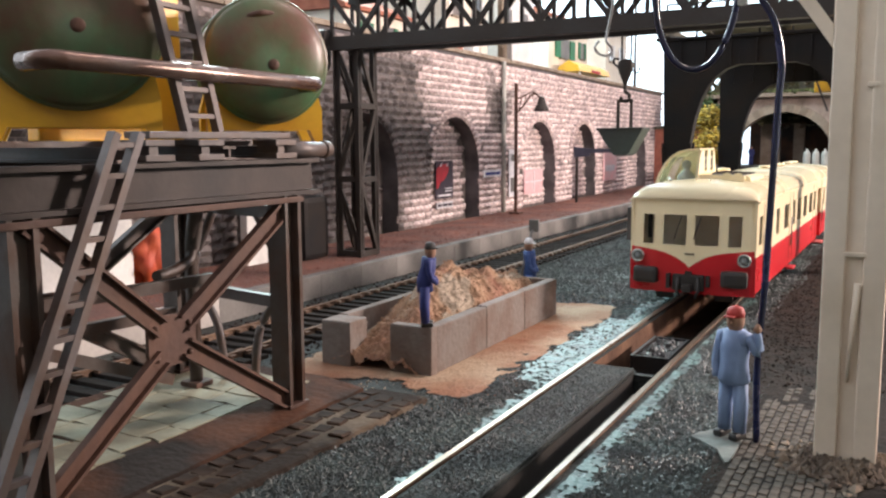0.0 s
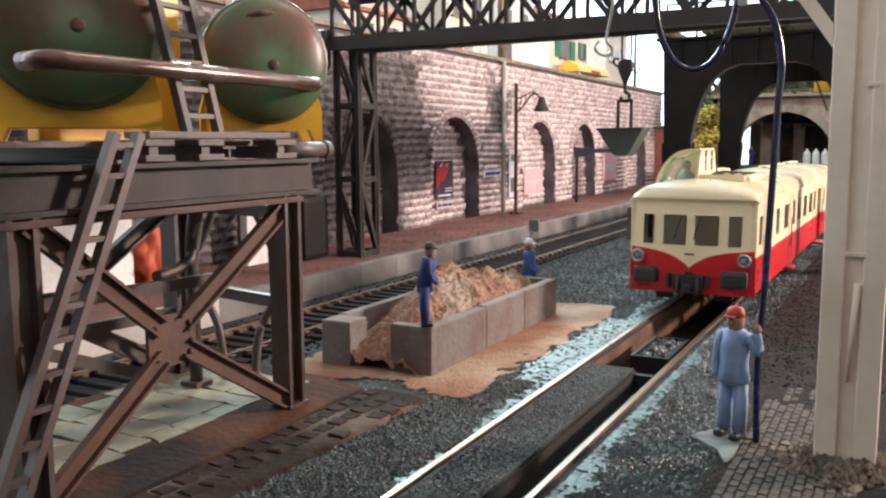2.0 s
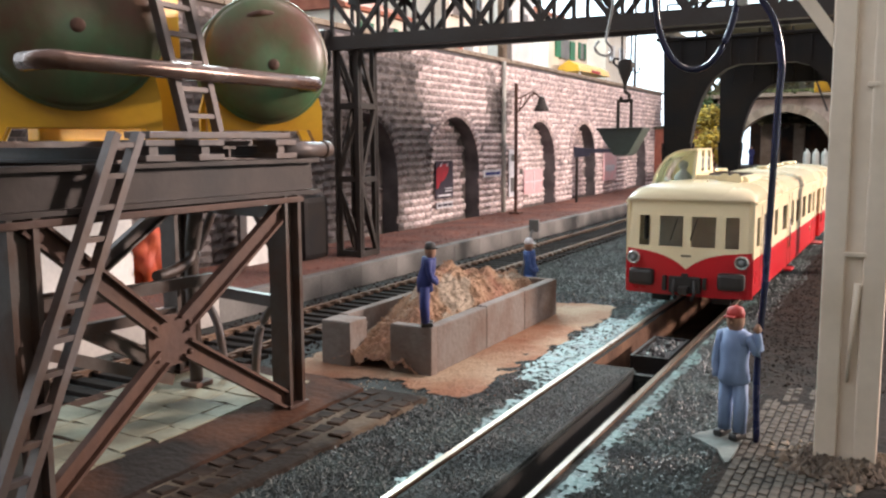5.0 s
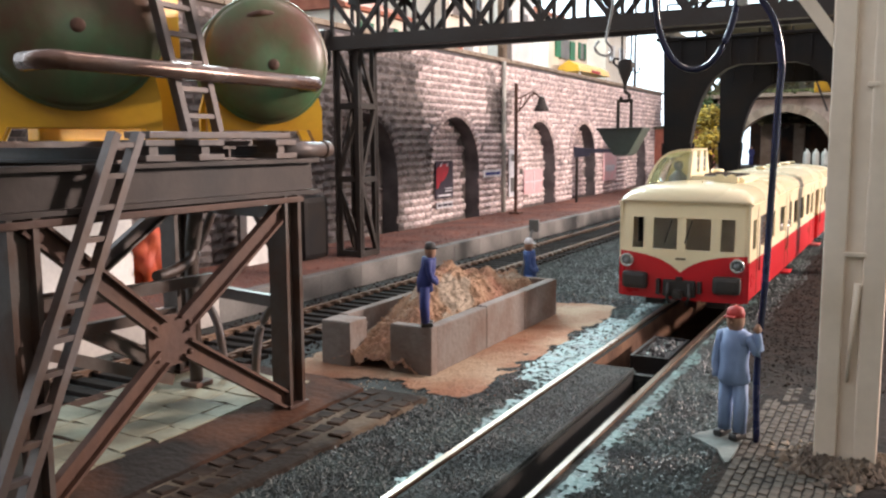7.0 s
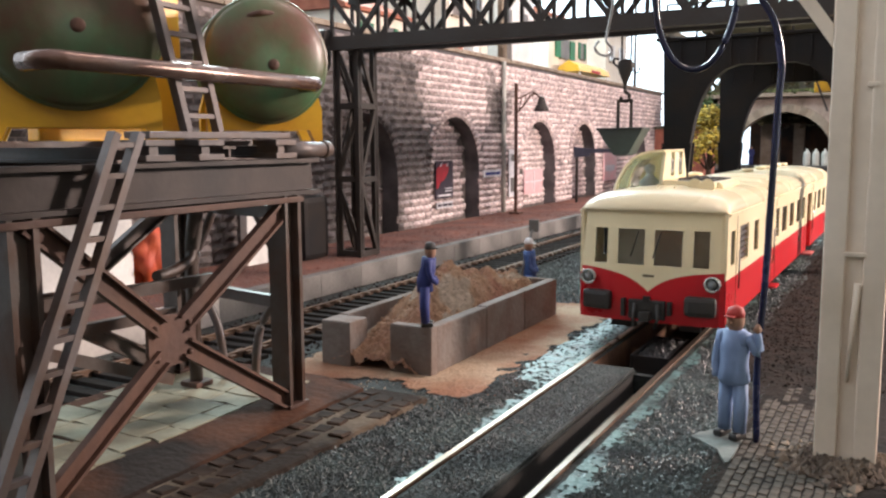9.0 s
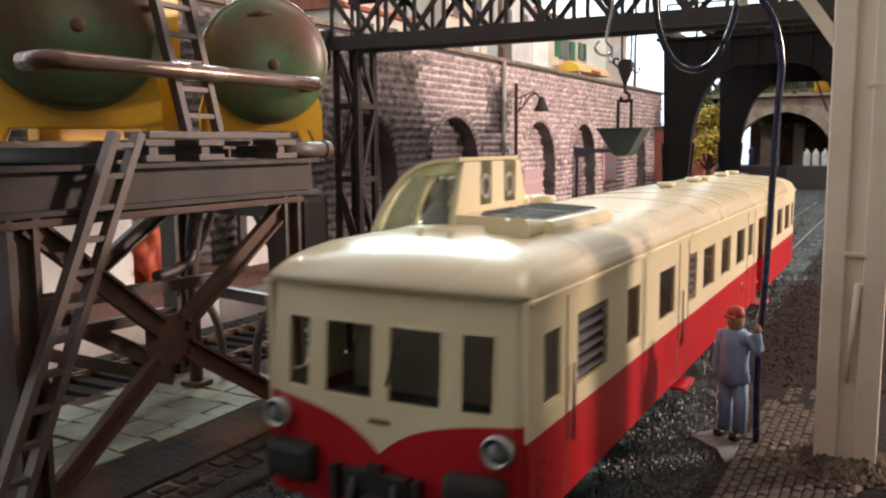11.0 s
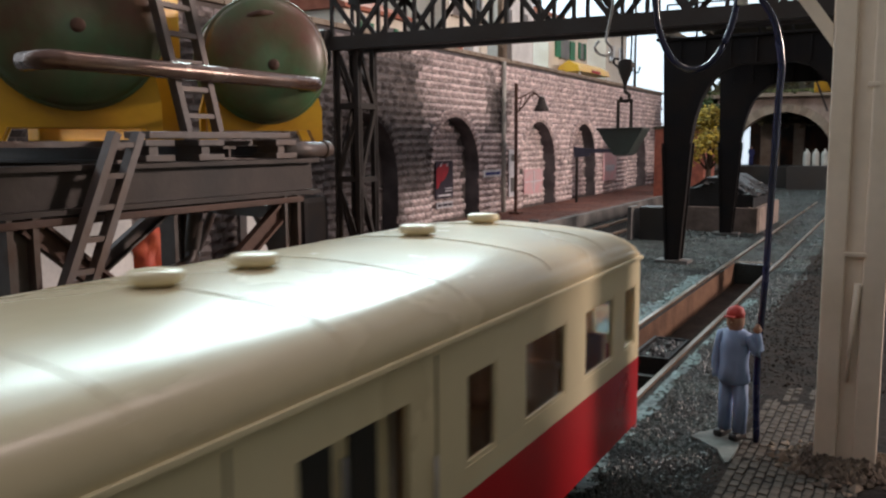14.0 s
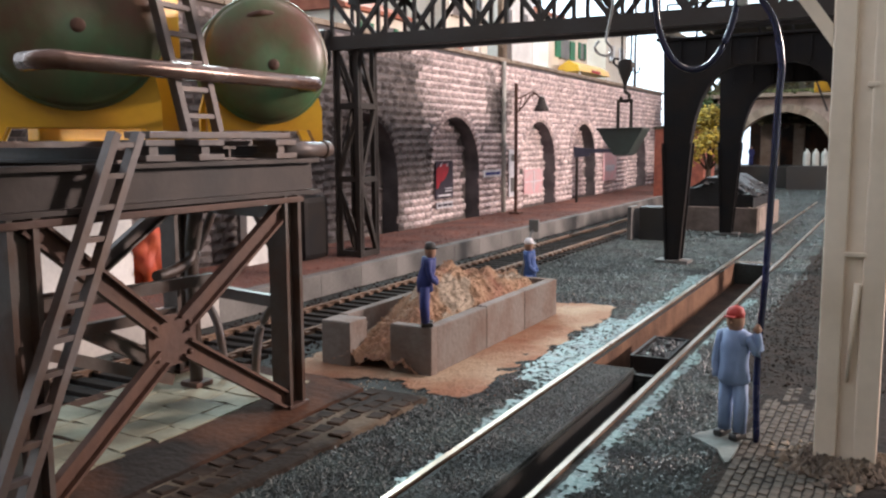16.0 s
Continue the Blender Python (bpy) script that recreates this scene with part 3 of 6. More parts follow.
def build_posters():
    p = poster("wall_poster", 377, 396.4, 17.6, 36.8, DARKP, "dark wall poster with a red horned head and pale print", -6.2,
               ((0.12, 0.88, 0.05, 0.1, PAPER), (0.5, 0.92, 0.17, 0.2, PAPER), (0.5, 0.92, 0.24, 0.27, PAPER)))
    bm = B()
    prism(bm, [(-9.2, 5.2), (-7.6, 5.2), (-4.6, 8.6), (-1.0, 9.4), (3.4, 12.6), (4.6, 15.2), (3.2, 17.8), (-4.8, 17.4), (-9.2, 15.0)], "x", 0.26, 0.5)
    part("red_head", bm, POSTR, p, "flat red printed head")
    for y in (-5.4, 1.6):
        bm = B()
        prism(bm, [(y, 16.2), (y + 1.0, 16.2), (y + 2.4, 18.4), (y + 0.4, 17.4)], "x", 0.52, 0.62)
        part("pale_mark", bm, PAPER, p)
    poster("wall_poster", 378, 396.2, 12.4, 15.6, PAPER, "pale strip poster with lettering bars", -6.2, ((0.06, 0.3, 0.3, 0.7, DARKP), (0.36, 0.62, 0.3, 0.7, DARKP), (0.68, 0.94, 0.3, 0.7, DARKP)))
    poster("wall_poster", 418, 442, 27, 31, PAPER, "small grey blue wall sign with lettering bar", 1.8, ((0.1, 0.9, 0.3, 0.7, BLUE),))
    poster("wall_sign", 453, 464.4, 14.5, 42, PAPER, "tall white enamel sign on the stone wall", 1.9, ((0.2, 0.8, 0.1, 0.4, KERB), (0.25, 0.75, 0.75, 0.9, KERB)))
    poster("wall_poster", 477, 508, 14.4, 29.6, PINK, "pink wall poster with pale lettering bars", 1.8, ((0.04, 0.96, 0.48, 0.52, PAPER), (0.48, 0.52, 0.05, 0.46, PAPER), (0.48, 0.52, 0.54, 0.95, PAPER)))
    poster("wall_poster", 566, 582, 14, 40, PINK, "pink and blue wall poster", -6.0, ((0.3, 0.9, 0.05, 0.4, BLUE), (0.1, 0.9, 0.6, 0.7, PAPER)))
    poster("wall_poster", 640, 676, 16, 40, PINK, "pink wall poster between the arches", 1.8, ((0.15, 0.85, 0.3, 0.5, PAPER),))
    poster("wall_poster", 700, 735, 16, 44, BLUE, "blue and pink wall poster in the arch", -6.0, ((0.2, 0.8, 0.5, 0.8, PINK), (0.3, 0.7, 0.15, 0.3, PAPER)))


# ---- concrete sand bin ----
def build_bin():
    t = thing("sand_bin", (-81.2, 143.5, -0.7), "weathered concrete bin open at one end, full of sand", "bin")
    def slab(name, x0, x1, y0, y1, h, mat=BINC):
        bm = B()
        vs = box(bm, ((x0 + x1) / 2, (y0 + y1) / 2, h / 2), (x1 - x0, y1 - y0, h), bevel=0.35)
        for v in bm.verts:
            v.co += Vector((0.25 * wob(v.co.x * 7, v.co.y * 3, .3), 0.25 * wob(v.co.y * 3, v.co.x, .3), 0))
        return part(name, bm, mat, t)
    for a, b in ((2.8, 26), (26.2, 48), (48.2, 70)):
        slab("side_slab", -2.6, 0, a, b, 10.0 + rnd.uniform(-.2, .2))
    slab("corner_block", -9.5, 0.2, 0, 2.8, 10.1)
    slab("corner_block", -26, -18.5, -1.0, 5.5, 9.6)
    for a, b in ((5.6, 38), (38.2, 70)):
        slab("side_slab", -26, -23.6, a, b, 9.8)
    slab("end_slab", -23.4, -2.8, 67.5, 70, 10.0)
    # heap of sand
    bm = B()
    nx, ny = 44, 110
    g = {}
    for i in range(nx + 1):
        for j in range(ny + 1):
            u, v = i / nx, j / ny
            x, y = -23.4 + 20.6 * u, -1 + 68.2 * v
            ridge = math.sin(math.pi * u) ** 0.7
            prof = max(0.03, min(1, (v + 0.06) * 1.9)) * (1 - 0.35 * max(0, v - 0.62) / 0.38)
            z = 0.4 + (6 + 13.0 * ridge) * prof * (0.85 + 0.3 * noise.noise(Vector((x * .12, y * .12, 1)))) + 1.7 * noise.noise(Vector((x * .4, y * .4, 5))) + 0.9 * noise.noise(Vector((x * 1.2, y * 1.2, 5)))
            g[i, j] = bm.verts.new((x, y, max(0.1, z)))
    for i in range(nx):
        for j in range(ny):
            bm.faces.new((g[i, j], g[i + 1, j], g[i + 1, j + 1], g[i, j + 1]))
    spots = []
    for _ in range(4200):
        i, j = rnd.randrange(nx), rnd.randrange(ny)
        c = g[i, j].co
        spots.append((c.x + rnd.uniform(-.4, .4), c.y + rnd.uniform(-.7, .7), c.z + 0.08, rnd.uniform(.14, .3)))
    solid("sand_heap", bm, SAND, (-81.2, 143.5, -0.7), "heap of ochre and reddish sand in the bin", "sand", kind="stuff")
    ob = grains("sand_grains", SAND, spots)
    ob.location = (-81.2 * MM, 143.5 * MM, -0.7 * MM)
    tagged(ob, "coarse sand grains on the heap", "sand", kind="stuff")


# ---- the railcar ----
EMBLEM = material("brass_emblem", (0.42, 0.16, 0.06), 0.4, 0.4, bump=0)
GRILLE = material("grey_grille_mesh", (0.32, 0.32, 0.31), 0.3, 0.3, second=(0.2, 0.2, 0.2), grain=1500)
CAR_L, CAR_W = 231.5, 16.8
ROOF_PROF = [(16.9, 29.7), (17.1, 30.3), (17.0, 31.2), (16.5, 32.3), (15.5, 33.2), (13.8, 33.9), (11.0, 34.4), (7.0, 34.8), (3.5, 35.0), (0, 35.1)]


def end_taper(y):
    """how far the ends draw in, as a share of the width, and the roof's drop."""
    d = min(y, CAR_L - y)
    if d >= 16:
        return 1.0, 1.0
    q = 1 - (1 - d / 16) ** 3
    return 0.985 + 0.015 * q, (1 - (1 - d / 16) ** 2.6) ** 0.52


def half_width(y):
    d = min(y, CAR_L - y)
    return CAR_W - (2.6 * (1 - d / 5) ** 2 if d < 5 else 0)


SIDE_WINDOWS = [(6.0, 11.5), (36.4, 43.2), (53.6, 64.0), (86.0, 97.0), (103.6, 114.2), (121.2, 132.2), (137.4, 144.1), (175.4, 181.6), (188.3, 200.0), (206.4, 217.6), (222.4, 227.6)]
LOUVRES = [(16.6, 28.0), (73.6, 80.0)]
RECESS = (152.2, 165.8)
FRONT_WINDOWS = [(-13.3, -9.6), (-7.7, -0.8), (0.8, 7.7), (9.5, 13.5)]


def front_y(x):
    """the cab front is gently bowed."""
    a = abs(x)
    return 0.02 * a + (0.0 if a < 8.8 else 0.12 * (a - 8.8)) + (0 if a < 15 else (a - 15) ** 2 * 0.25)


def build_railcar():
    car = thing("railcar", (TRACK_X, 231, 0), "cream and red model diesel railcar with a roof cab", "railcar")
    Z0, Z1, Z2, ZT = 5.6, 15.3, 17.7, 26.2

    def panel(bm, s, y0, y1, z0, z1, inset=0.0, t=0.7):
        for a, b in ((y0, y1),):
            xa = s * (CAR_W - inset)
            box(bm, (xa - s * t / 2, (a + b) / 2, (z0 + z1) / 2), (t, b - a, z1 - z0))

    for s in (-1, 1):
        # red lower side, broken by the set-back doorway
        bm = B()
        panel(bm, s, 1.9, RECESS[0], Z0, Z1)
        panel(bm, s, RECESS[1], CAR_L - 1.9, Z0, Z1)
        part("lower_side", bm, RED, car, "red enamelled lower side")
        bm = B()
        panel(bm, s, 1.9, RECESS[0], Z1, Z2)
        panel(bm, s, RECESS[1], CAR_L - 1.9, Z1, Z2)
        part("waist_panel", bm, CREAM, car, "cream panel below the windows")
        bm = B()
        panel(bm, s, 1.9, CAR_L - 1.9, ZT, 29.9)
        up = part("cant_rail", bm, CREAM, car, "cream strip above the windows")
        y = 1.9
        for a, b in sorted(SIDE_WINDOWS + LOUVRES + [RECESS]) + [(CAR_L - 1.9, 0)]:
            bm = B()
            panel(bm, s, y, a, Z2, ZT)
            part("window_pillar", bm, CREAM, up)
            y = b
        # set-back door
        d = part("door", (lambda b: (panel(b, s, RECESS[0], RECESS[1], Z1, ZT, 1.9, 0.6), b)[1])(B()), CREAM, car, "set-back cream entrance door")
        bm = B()
        panel(bm, s, RECESS[0], RECESS[1], Z0 - 1.2, Z1, 1.9, 0.6)
        for y in RECESS:
            box(bm, (s * (CAR_W - 1.2), y, 10), (2.4, 0.6, 9))
        part("door_panel", bm, RED, d)
        for y in (RECESS[0] + 1.8, RECESS[0] + 7.6):
            bm = B()
            box(bm, (s * (CAR_W - 1.8), y + 2.2, 21.6), (0.3, 3.6, 7.6), bevel=0.12)
            part("door_window", bm, BLACK, d)
        bm = B()
        rod(bm, [(s * (CAR_W - 1.2), RECESS[0] + 6.6, 13), (s * (CAR_W - 1.2), RECESS[0] + 6.6, 24)], 0.25, 6)
        part("handrail", bm, WIRE, d)
        bm = B()
        box(bm, (s * (CAR_W + 0.3), sum(RECESS) / 2 - 1, 3.6), (3.4, 9.5, 0.7), bevel=0.15)
        part("footstep", bm, material("pink_step", (0.5, 0.12, 0.11), 0.5) if s == 1 else RED, car, "red boarding step")
        bm = B()
        box(bm, (s * (CAR_W + 0.3), 70, 4.2), (2.6, 7.5, 0.6), bevel=0.15)
        part("footstep", bm, RED, car, "red boarding step")
        # panes with frames
        for a, b in SIDE_WINDOWS:
            bm = B()
            box(bm, (s * (CAR_W - 0.45), (a + b) / 2, (Z2 + ZT) / 2), (0.15, b - a, ZT - Z2))
            p = part("window_pane", bm, PANE, car)
            p.visible_shadow = False
            bm = B()
            for yy in (a + 0.2, b - 0.2):
                box(bm, (s * (CAR_W - 0.22), yy, (Z2 + ZT) / 2), (0.3, 0.4, ZT - Z2))
            for zz in (Z2 + 0.2, ZT - 0.2):
                box(bm, (s * (CAR_W - 0.22), (a + b) / 2, zz), (0.3, b - a - 0.8, 0.4))
            part("window_frame", bm, CREAM, p)
        for a, b in LOUVRES:
            bm = B()
            box(bm, (s * (CAR_W - 1.0), (a + b) / 2, (Z2 + ZT) / 2), (0.3, b - a, ZT - Z2))
            lv = part("louvre", bm, BLACK, car, "dark louvred grille")
            for k in range(6):
                bm = B()
                box(bm, (s * (CAR_W - 0.5), (a + b) / 2, Z2 + 0.8 + k * 1.4), (0.7, b - a, 0.3), Matrix.Rotation(s * 0.6, 4, "Y"))
                part("slat", bm, STEELG, lv)
        # door joints and gutter
        for y in (66.5, 73.5, 13.0, 136.0, 146.0, 170.0):
            bm = B()
            box(bm, (s * (CAR_W + 0.02), y, 17.5), (0.12, 0.22, 23.0))
            part("door_joint", bm, LINE, car)
        for y in (67.8, 169, 14.2):
            bm = B()
            rod(bm, [(s * (CAR_W + 0.5), y, 12), (s * (CAR_W + 0.5), y, 21)], 0.2, 6)
            part("handrail", bm, WIRE, car)
        bm = B()
        box(bm, (s * (CAR_W + 0.2), CAR_L / 2, 29.8), (0.7, CAR_L - 4.4, 0.5), bevel=0.1)
        part("gutter", bm, CREAM, car)
        for y in (69.3, 130.5, 172.5):
            bm = B()
            lathe(bm, [(0.05, 0), (1.1, 0), (1.1, 0.12), (0.05, 0.12)], 14, Matrix.Translation((s * CAR_W, y, 12)) @ Matrix.Rotation(s * math.pi / 2, 4, "Y"))
            part("emblem", bm, EMBLEM, car, "round brass emblem")

    # ends: cream upper with openings, red lower with the cream V
    for e in (0, 1):
        def P(x, z, out=0.0):
            y = front_y(x) + 0.13 * max(0, z - 16) ** 1.1 * 0.5 - out
            return (x, y if e == 0 else CAR_L - y, z)

        def sheet(bm, x0, x1, zf0, zf1, n=6, out=0.0, th=0.7):
            a = []
            for k in range(n + 1):
                x = x0 + (x1 - x0) * k / n
                a.append([bm.verts.new(P(x, zf0(x), out)), bm.verts.new(P(x, zf1(x), out)), bm.verts.new(P(x, zf0(x), out - th)), bm.verts.new(P(x, zf1(x), out - th))])
            for p, q in zip(a, a[1:]):
                bm.faces.new((p[0], q[0], q[1], p[1]))
                bm.faces.new((p[2], p[3], q[3], q[2]))
                bm.faces.new((p[0], p[2], q[2], q[0]))
                bm.faces.new((p[1], q[1], q[3], p[3]))
            for p in (a[0], a[-1]):
                bm.faces.new((p[0], p[1], p[3], p[2]))
        W = CAR_W - 0.05
        vee = lambda x: 12.0 + 5.2 * (1 - math.exp(-abs(x) / 5.5)) * 1.02
        k = lambda v: (lambda x: v)
        bm = B()
        sheet(bm, -W, W, k(4.9), vee, 28)
        part("end_lower", bm, RED, car, "red lower front")
        bm = B()
        sheet(bm, -W, W, vee, k(Z2), 28)
        fr = part("end_upper", bm, CREAM, car, "cream front above the red vee")
        bm = B()
        sheet(bm, -W, W, k(26.45), k(30.6), 24)
        part("end_header", bm, CREAM, fr)
        x = -W
        for a, b in FRONT_WINDOWS + [(W, W)]:
            bm = B()
            sheet(bm, x, a, k(Z2), k(26.45), 5)
            part("end_pillar", bm, CREAM, fr)
            x = b
        bm = B()
        sheet(bm, -W - 0.1, W + 0.1, k(29.9), k(30.4), 24, 0.35, 0.5)
        part("end_gutter", bm, CREAM, fr)
        for a, b in FRONT_WINDOWS:
            bm = B()
            sheet(bm, a, b, k(Z2), k(26.45), 3, -0.35, 0.12)
            p = part("windscreen_pane", bm, PANE, car)
            p.visible_shadow = False
            bm = B()
            sheet(bm, a, a + 0.3, k(Z2), k(26.45), 1, 0.08, 0.4)
            sheet(bm, b - 0.3, b, k(Z2), k(26.45), 1, 0.08, 0.4)
            sheet(bm, a + 0.3, b - 0.3, k(Z2), k(Z2 + 0.3), 2, 0.08, 0.4)
            sheet(bm, a + 0.3, b - 0.3, k(26.15), k(26.45), 2, 0.08, 0.4)
            part("pane_seal", bm, CREAM, p)
        bm = B()
        sheet(bm, -1.3, 1.3, k(15.4), k(15.9), 2, 0.12, 0.2)
        part("number_bar", bm, LINE, car)
        for x in (-2.6, 2.6):
            bm = B()
            rod(bm, [P(x, 25.6, 0.3), P(x - 1.6, 19.8, 0.3)], 0.16, 6)
            part("wiper", bm, BLACK, car)
        sg = 1 if e == 0 else -1
        for x in (-14.2, 14.2):
            c = P(x, 14.6, 0.1)
            m = Matrix.Translation(c) @ Matrix.Rotation(sg * math.pi / 2, 4, "X")
            bm = B()
            lathe(bm, [(0.0, -0.6), (1.75, -0.6), (1.85, 1.0), (1.55, 1.5), (1.35, 0.9), (0, 0.9)], 20, m)
            h = part("headlight" if e == 0 else "tail_light", bm, LENS if e == 0 else RED, car, "silver rimmed headlight" if e == 0 else "red tail light")
            bm = B()
            lathe(bm, [(0.0, 0.9), (1.3, 0.9), (0.8, 1.35), (0, 1.45)], 16, m)
            part("lens", bm, GLIM if e == 0 else RED, h)
        for x in (-11.8, 11.8):
            bm = B()
            y = front_y(x)
            box(bm, (x, (y - 0.8) if e == 0 else CAR_L - y + 0.8, 9.5), (7.0, 2.6, 4.6), Matrix.Rotation(sg * (0.09 if x > 0 else -0.09), 4, "Z"), bevel=1.1)
            part("buffer_box", bm, BLACK, car, "black rubber bumper block")
        bm = B()
        yy = (lambda d: -d if e == 0 else CAR_L + d)
        box(bm, (0, yy(0.6), 8.0), (8.4, 1.2, 4.4), bevel=0.3)
        box(bm, (0, yy(1.6), 6.6), (2.4, 3.2, 2.2), bevel=0.3)
        rod(bm, [(-2.6, yy(1.2), 9.4), (-2.8, yy(2.2), 6.0), (-2.0, yy(2.0), 4.2)], 0.45, 6)
        rod(bm, [(2.6, yy(1.2), 9.4), (3.0, yy(2.4), 6.0), (2.2, yy(2.0), 4.0)], 0.45, 6)
        box(bm, (-5.4, yy(0.8), 8.2), (0.9, 1.5, 4.0))
        box(bm, (5.2, yy(0.8), 8.6), (0.9, 1.5, 3.0))
        box(bm, (0, yy(0.9), 10.6), (1.6, 1.0, 0.9))
        part("coupler", bm, BLACK, car, "black coupling hook and hoses")
        bm = B()
        for x in (-9, 9):
            box(bm, (x * 0.9, yy(-7.0), 3.4), (5, 1.0, 2.6), bevel=0.2)
        part("rail_guard", bm, BLACK, car)

    # roof, drawn in at both ends
    bm = B()
    ys = [0.0, 0.15, 0.5, 1.2, 2.5, 4.5, 7, 10, 13, 17] + [30 + k * (CAR_L - 60) / 20 for k in range(21)] + [CAR_L - v for v in (17, 13, 10, 7, 4.5, 2.5, 1.2, 0.5, 0.15, 0.0)]
    full = [(x, z) for x, z in ROOF_PROF] + [(-x, z) for x, z in ROOF_PROF[-2::-1]]
    rings = []
    for y in ys:
        wq, hq = end_taper(y)
        ring = []
        for x, z in full:
            d = min(y, CAR_L - y)
            x2 = x * wq
            zz = 30.3 + (z - 30.3) * hq if z > 30.3 else z
            bow = (front_y(x2) + 0.2) if d < 8 else 0
            yy = y + bow * (1 - d / 8) if y < CAR_L / 2 else y - bow * (1 - d / 8)
            ring.append(bm.verts.new((x2, yy, zz)))
        rings.append(ring)
    for a, b in zip(rings, rings[1:]):
        for k in range(len(full) - 1):
            bm.faces.new((a[k], a[k + 1], b[k + 1], b[k])).smooth = True
    bm.faces.new(rings[0])
    bm.faces.new(rings[-1][::-1])
    roof = part("roof", bm, ROOFC, car, "smooth cream roof")
    for y in (86, 104, 122, 140, 158, 176, 196, 214):
        bm = B()
        for (x0, z0), (x1, z1) in zip(full[3:-3], full[4:-3]):
            bar(bm, (x0, y, z0 + 0.02), (x1, y, z1 + 0.02), 0.2, 0.1)
        part("roof_seam", bm, ROOFC, roof)
    for y, x in ((128.0, -1.0), (158, -1.2), (169, -1.0), (198, -1.2), (215.4, -1.0)):
        bm = B()
        lathe(bm, [(1.5, 34.4), (1.5, 35.3), (2.1, 35.4), (2.2, 35.7), (2.15, 36.1), (1.9, 36.3), (0.4, 36.35)], 20, Matrix.Translation((x, y, 0)))
        part("roof_vent", bm, CREAM, roof, "round-edged cream roof ventilator")

    # roof cab, set on the far side of the roof: its outer side is one round sweep
    hoop = [(-16.5, 31.0), (-16.3, 33.6), (-15.6, 36.4), (-14.3, 39.2), (-12.6, 41.5), (-10.4, 43.0), (-7.6, 43.7), (-4.0, 43.9)]
    inner = [(-7.0 + (x + 7.0) * 0.93, 37.0 + (z - 37.0) * 0.92) for x, z in hoop]
    cab = part("roof_cab", (lambda q: (prism(q, [(-16.2, 30.6), (-4.0, 30.6), (-4.0, 35.0), (-16.0, 33.0)], "y", 24.0, 50.6), q)[1])(B()), CREAM, car, "cream lookout cab on the roof")
    def sweep(name, y0, y1, y2, y3, mat=CREAM, lo=0, hi=8):
        q = B()
        cols = []
        for (xo, zo), (xi, zi) in list(zip(hoop, inner))[lo:hi]:
            lean0, lean1 = y0 + y2 * (zo - 31) / 13, y1 - y3 * (zo - 31) / 13
            cols.append([q.verts.new(p) for p in ((xo, lean0, zo), (xo, lean1, zo), (xi, lean1, zi), (xi, lean0, zi))])
        for m, n in zip(cols, cols[1:]):
            for k in range(4):
                q.faces.new((m[k], m[(k + 1) % 4], n[(k + 1) % 4], n[k])).smooth = k in (0, 2)
        q.faces.new(cols[0])
        q.faces.new(cols[-1][::-1])
        return part(name, q, mat, cab)
    sweep("cab_hoop", 22.8, 25.0, 4.4, -4.4)
    sweep("cab_shell", 25.05, 51.4, 4.4, 4.2, CREAM, 4, 8)
    sweep("cab_hoop", 34.5, 36.0, 0, 0, CREAM, 0, 5)
    sweep("cab_hoop", 44.5, 51.4, 0, 4.2, CREAM, 0, 5)
    side = sweep("cab_side_pane", 25.1, 44.4, 4.4, 0, PANE, 1, 5)
    side.visible_shadow = False
    bm = B()
    prism(bm, inner + [(-4.4, 33.0), (-15.6, 31.5)], "y", 49.0, 49.8)
    for v in bm.verts:
        v.co.y -= 3.4 * (v.co.z - 31) / 13
    part("cab_back", bm, CREAM, cab)
    for a, b, c in ((24.6, 33.6, 3.8), (37.4, 41.7, 0), (46.0, 51.8, -4.2)):
        bm = B()
        prism(bm, [(a, 33.0), (b, 33.0), (b + min(c, 0), 43.2), (a + max(c, 0), 43.2)], "x", -4.9, -4.05)
        part("cab_pillar", bm, CREAM, cab)
    for a, b in ((33.6, 37.4), (41.7, 46.0)):
        bm = B()
        prism(bm, [(a, 35.0), (b, 35.0), (b, 37.0), (a, 37.0)], "x", -4.8, -4.1)
        part("cab_sill", bm, CREAM, cab)
        bm = B()
        prism(bm, [(a - 0.1, 36.5), (b + 0.1, 36.5), (b + 0.1, 42.9), (a - 0.1, 42.9)], "x", -4.6, -4.45)
        p = part("cab_pane", bm, PANE, cab)
        bm = B()
        lathe(bm, [(1.05, -0.2), (1.45, -0.2), (1.55, 0.0), (1.45, 0.2), (1.05, 0.2), (1.0, 0.0), (1.05, -0.2)], 20, Matrix.Translation((-4.3, (a + b) / 2, 39.6)) @ Matrix.Rotation(math.pi / 2, 4, "Y") @ Matrix.Diagonal((1.25, 1, 1, 1)))
        for f in [f for f in bm.faces if len(f.verts) > 4]:
            bm.faces.remove(f)
        part("port_ring", bm, DULLW, p, "pale ring round the cab port")
        p.visible_shadow = False
    bm = B()
    prism(bm, inner + [(-4.3, 34.6), (-15.4, 32.6)], "y", 23.7, 23.85)
    for v in bm.verts:
        v.co.y += 4.4 * (v.co.z - 31) / 13
    p = part("cab_windscreen", bm, PANE, cab)
    p.visible_shadow = False
    bm = B()
    lathe(bm, [(0.2, 32.5), (2.6, 32.5), (2.7, 35.6), (1.0, 37.4), (0.9, 37.8), (1.4, 38.6), (1.3, 39.8), (0.2, 40.4)], 12, Matrix.Translation((-8.4, 29.5, 0)))
    part("driver_doll", bm, DULLW, car)
    # engine hatch with grilles beside the cab
    bm = B()
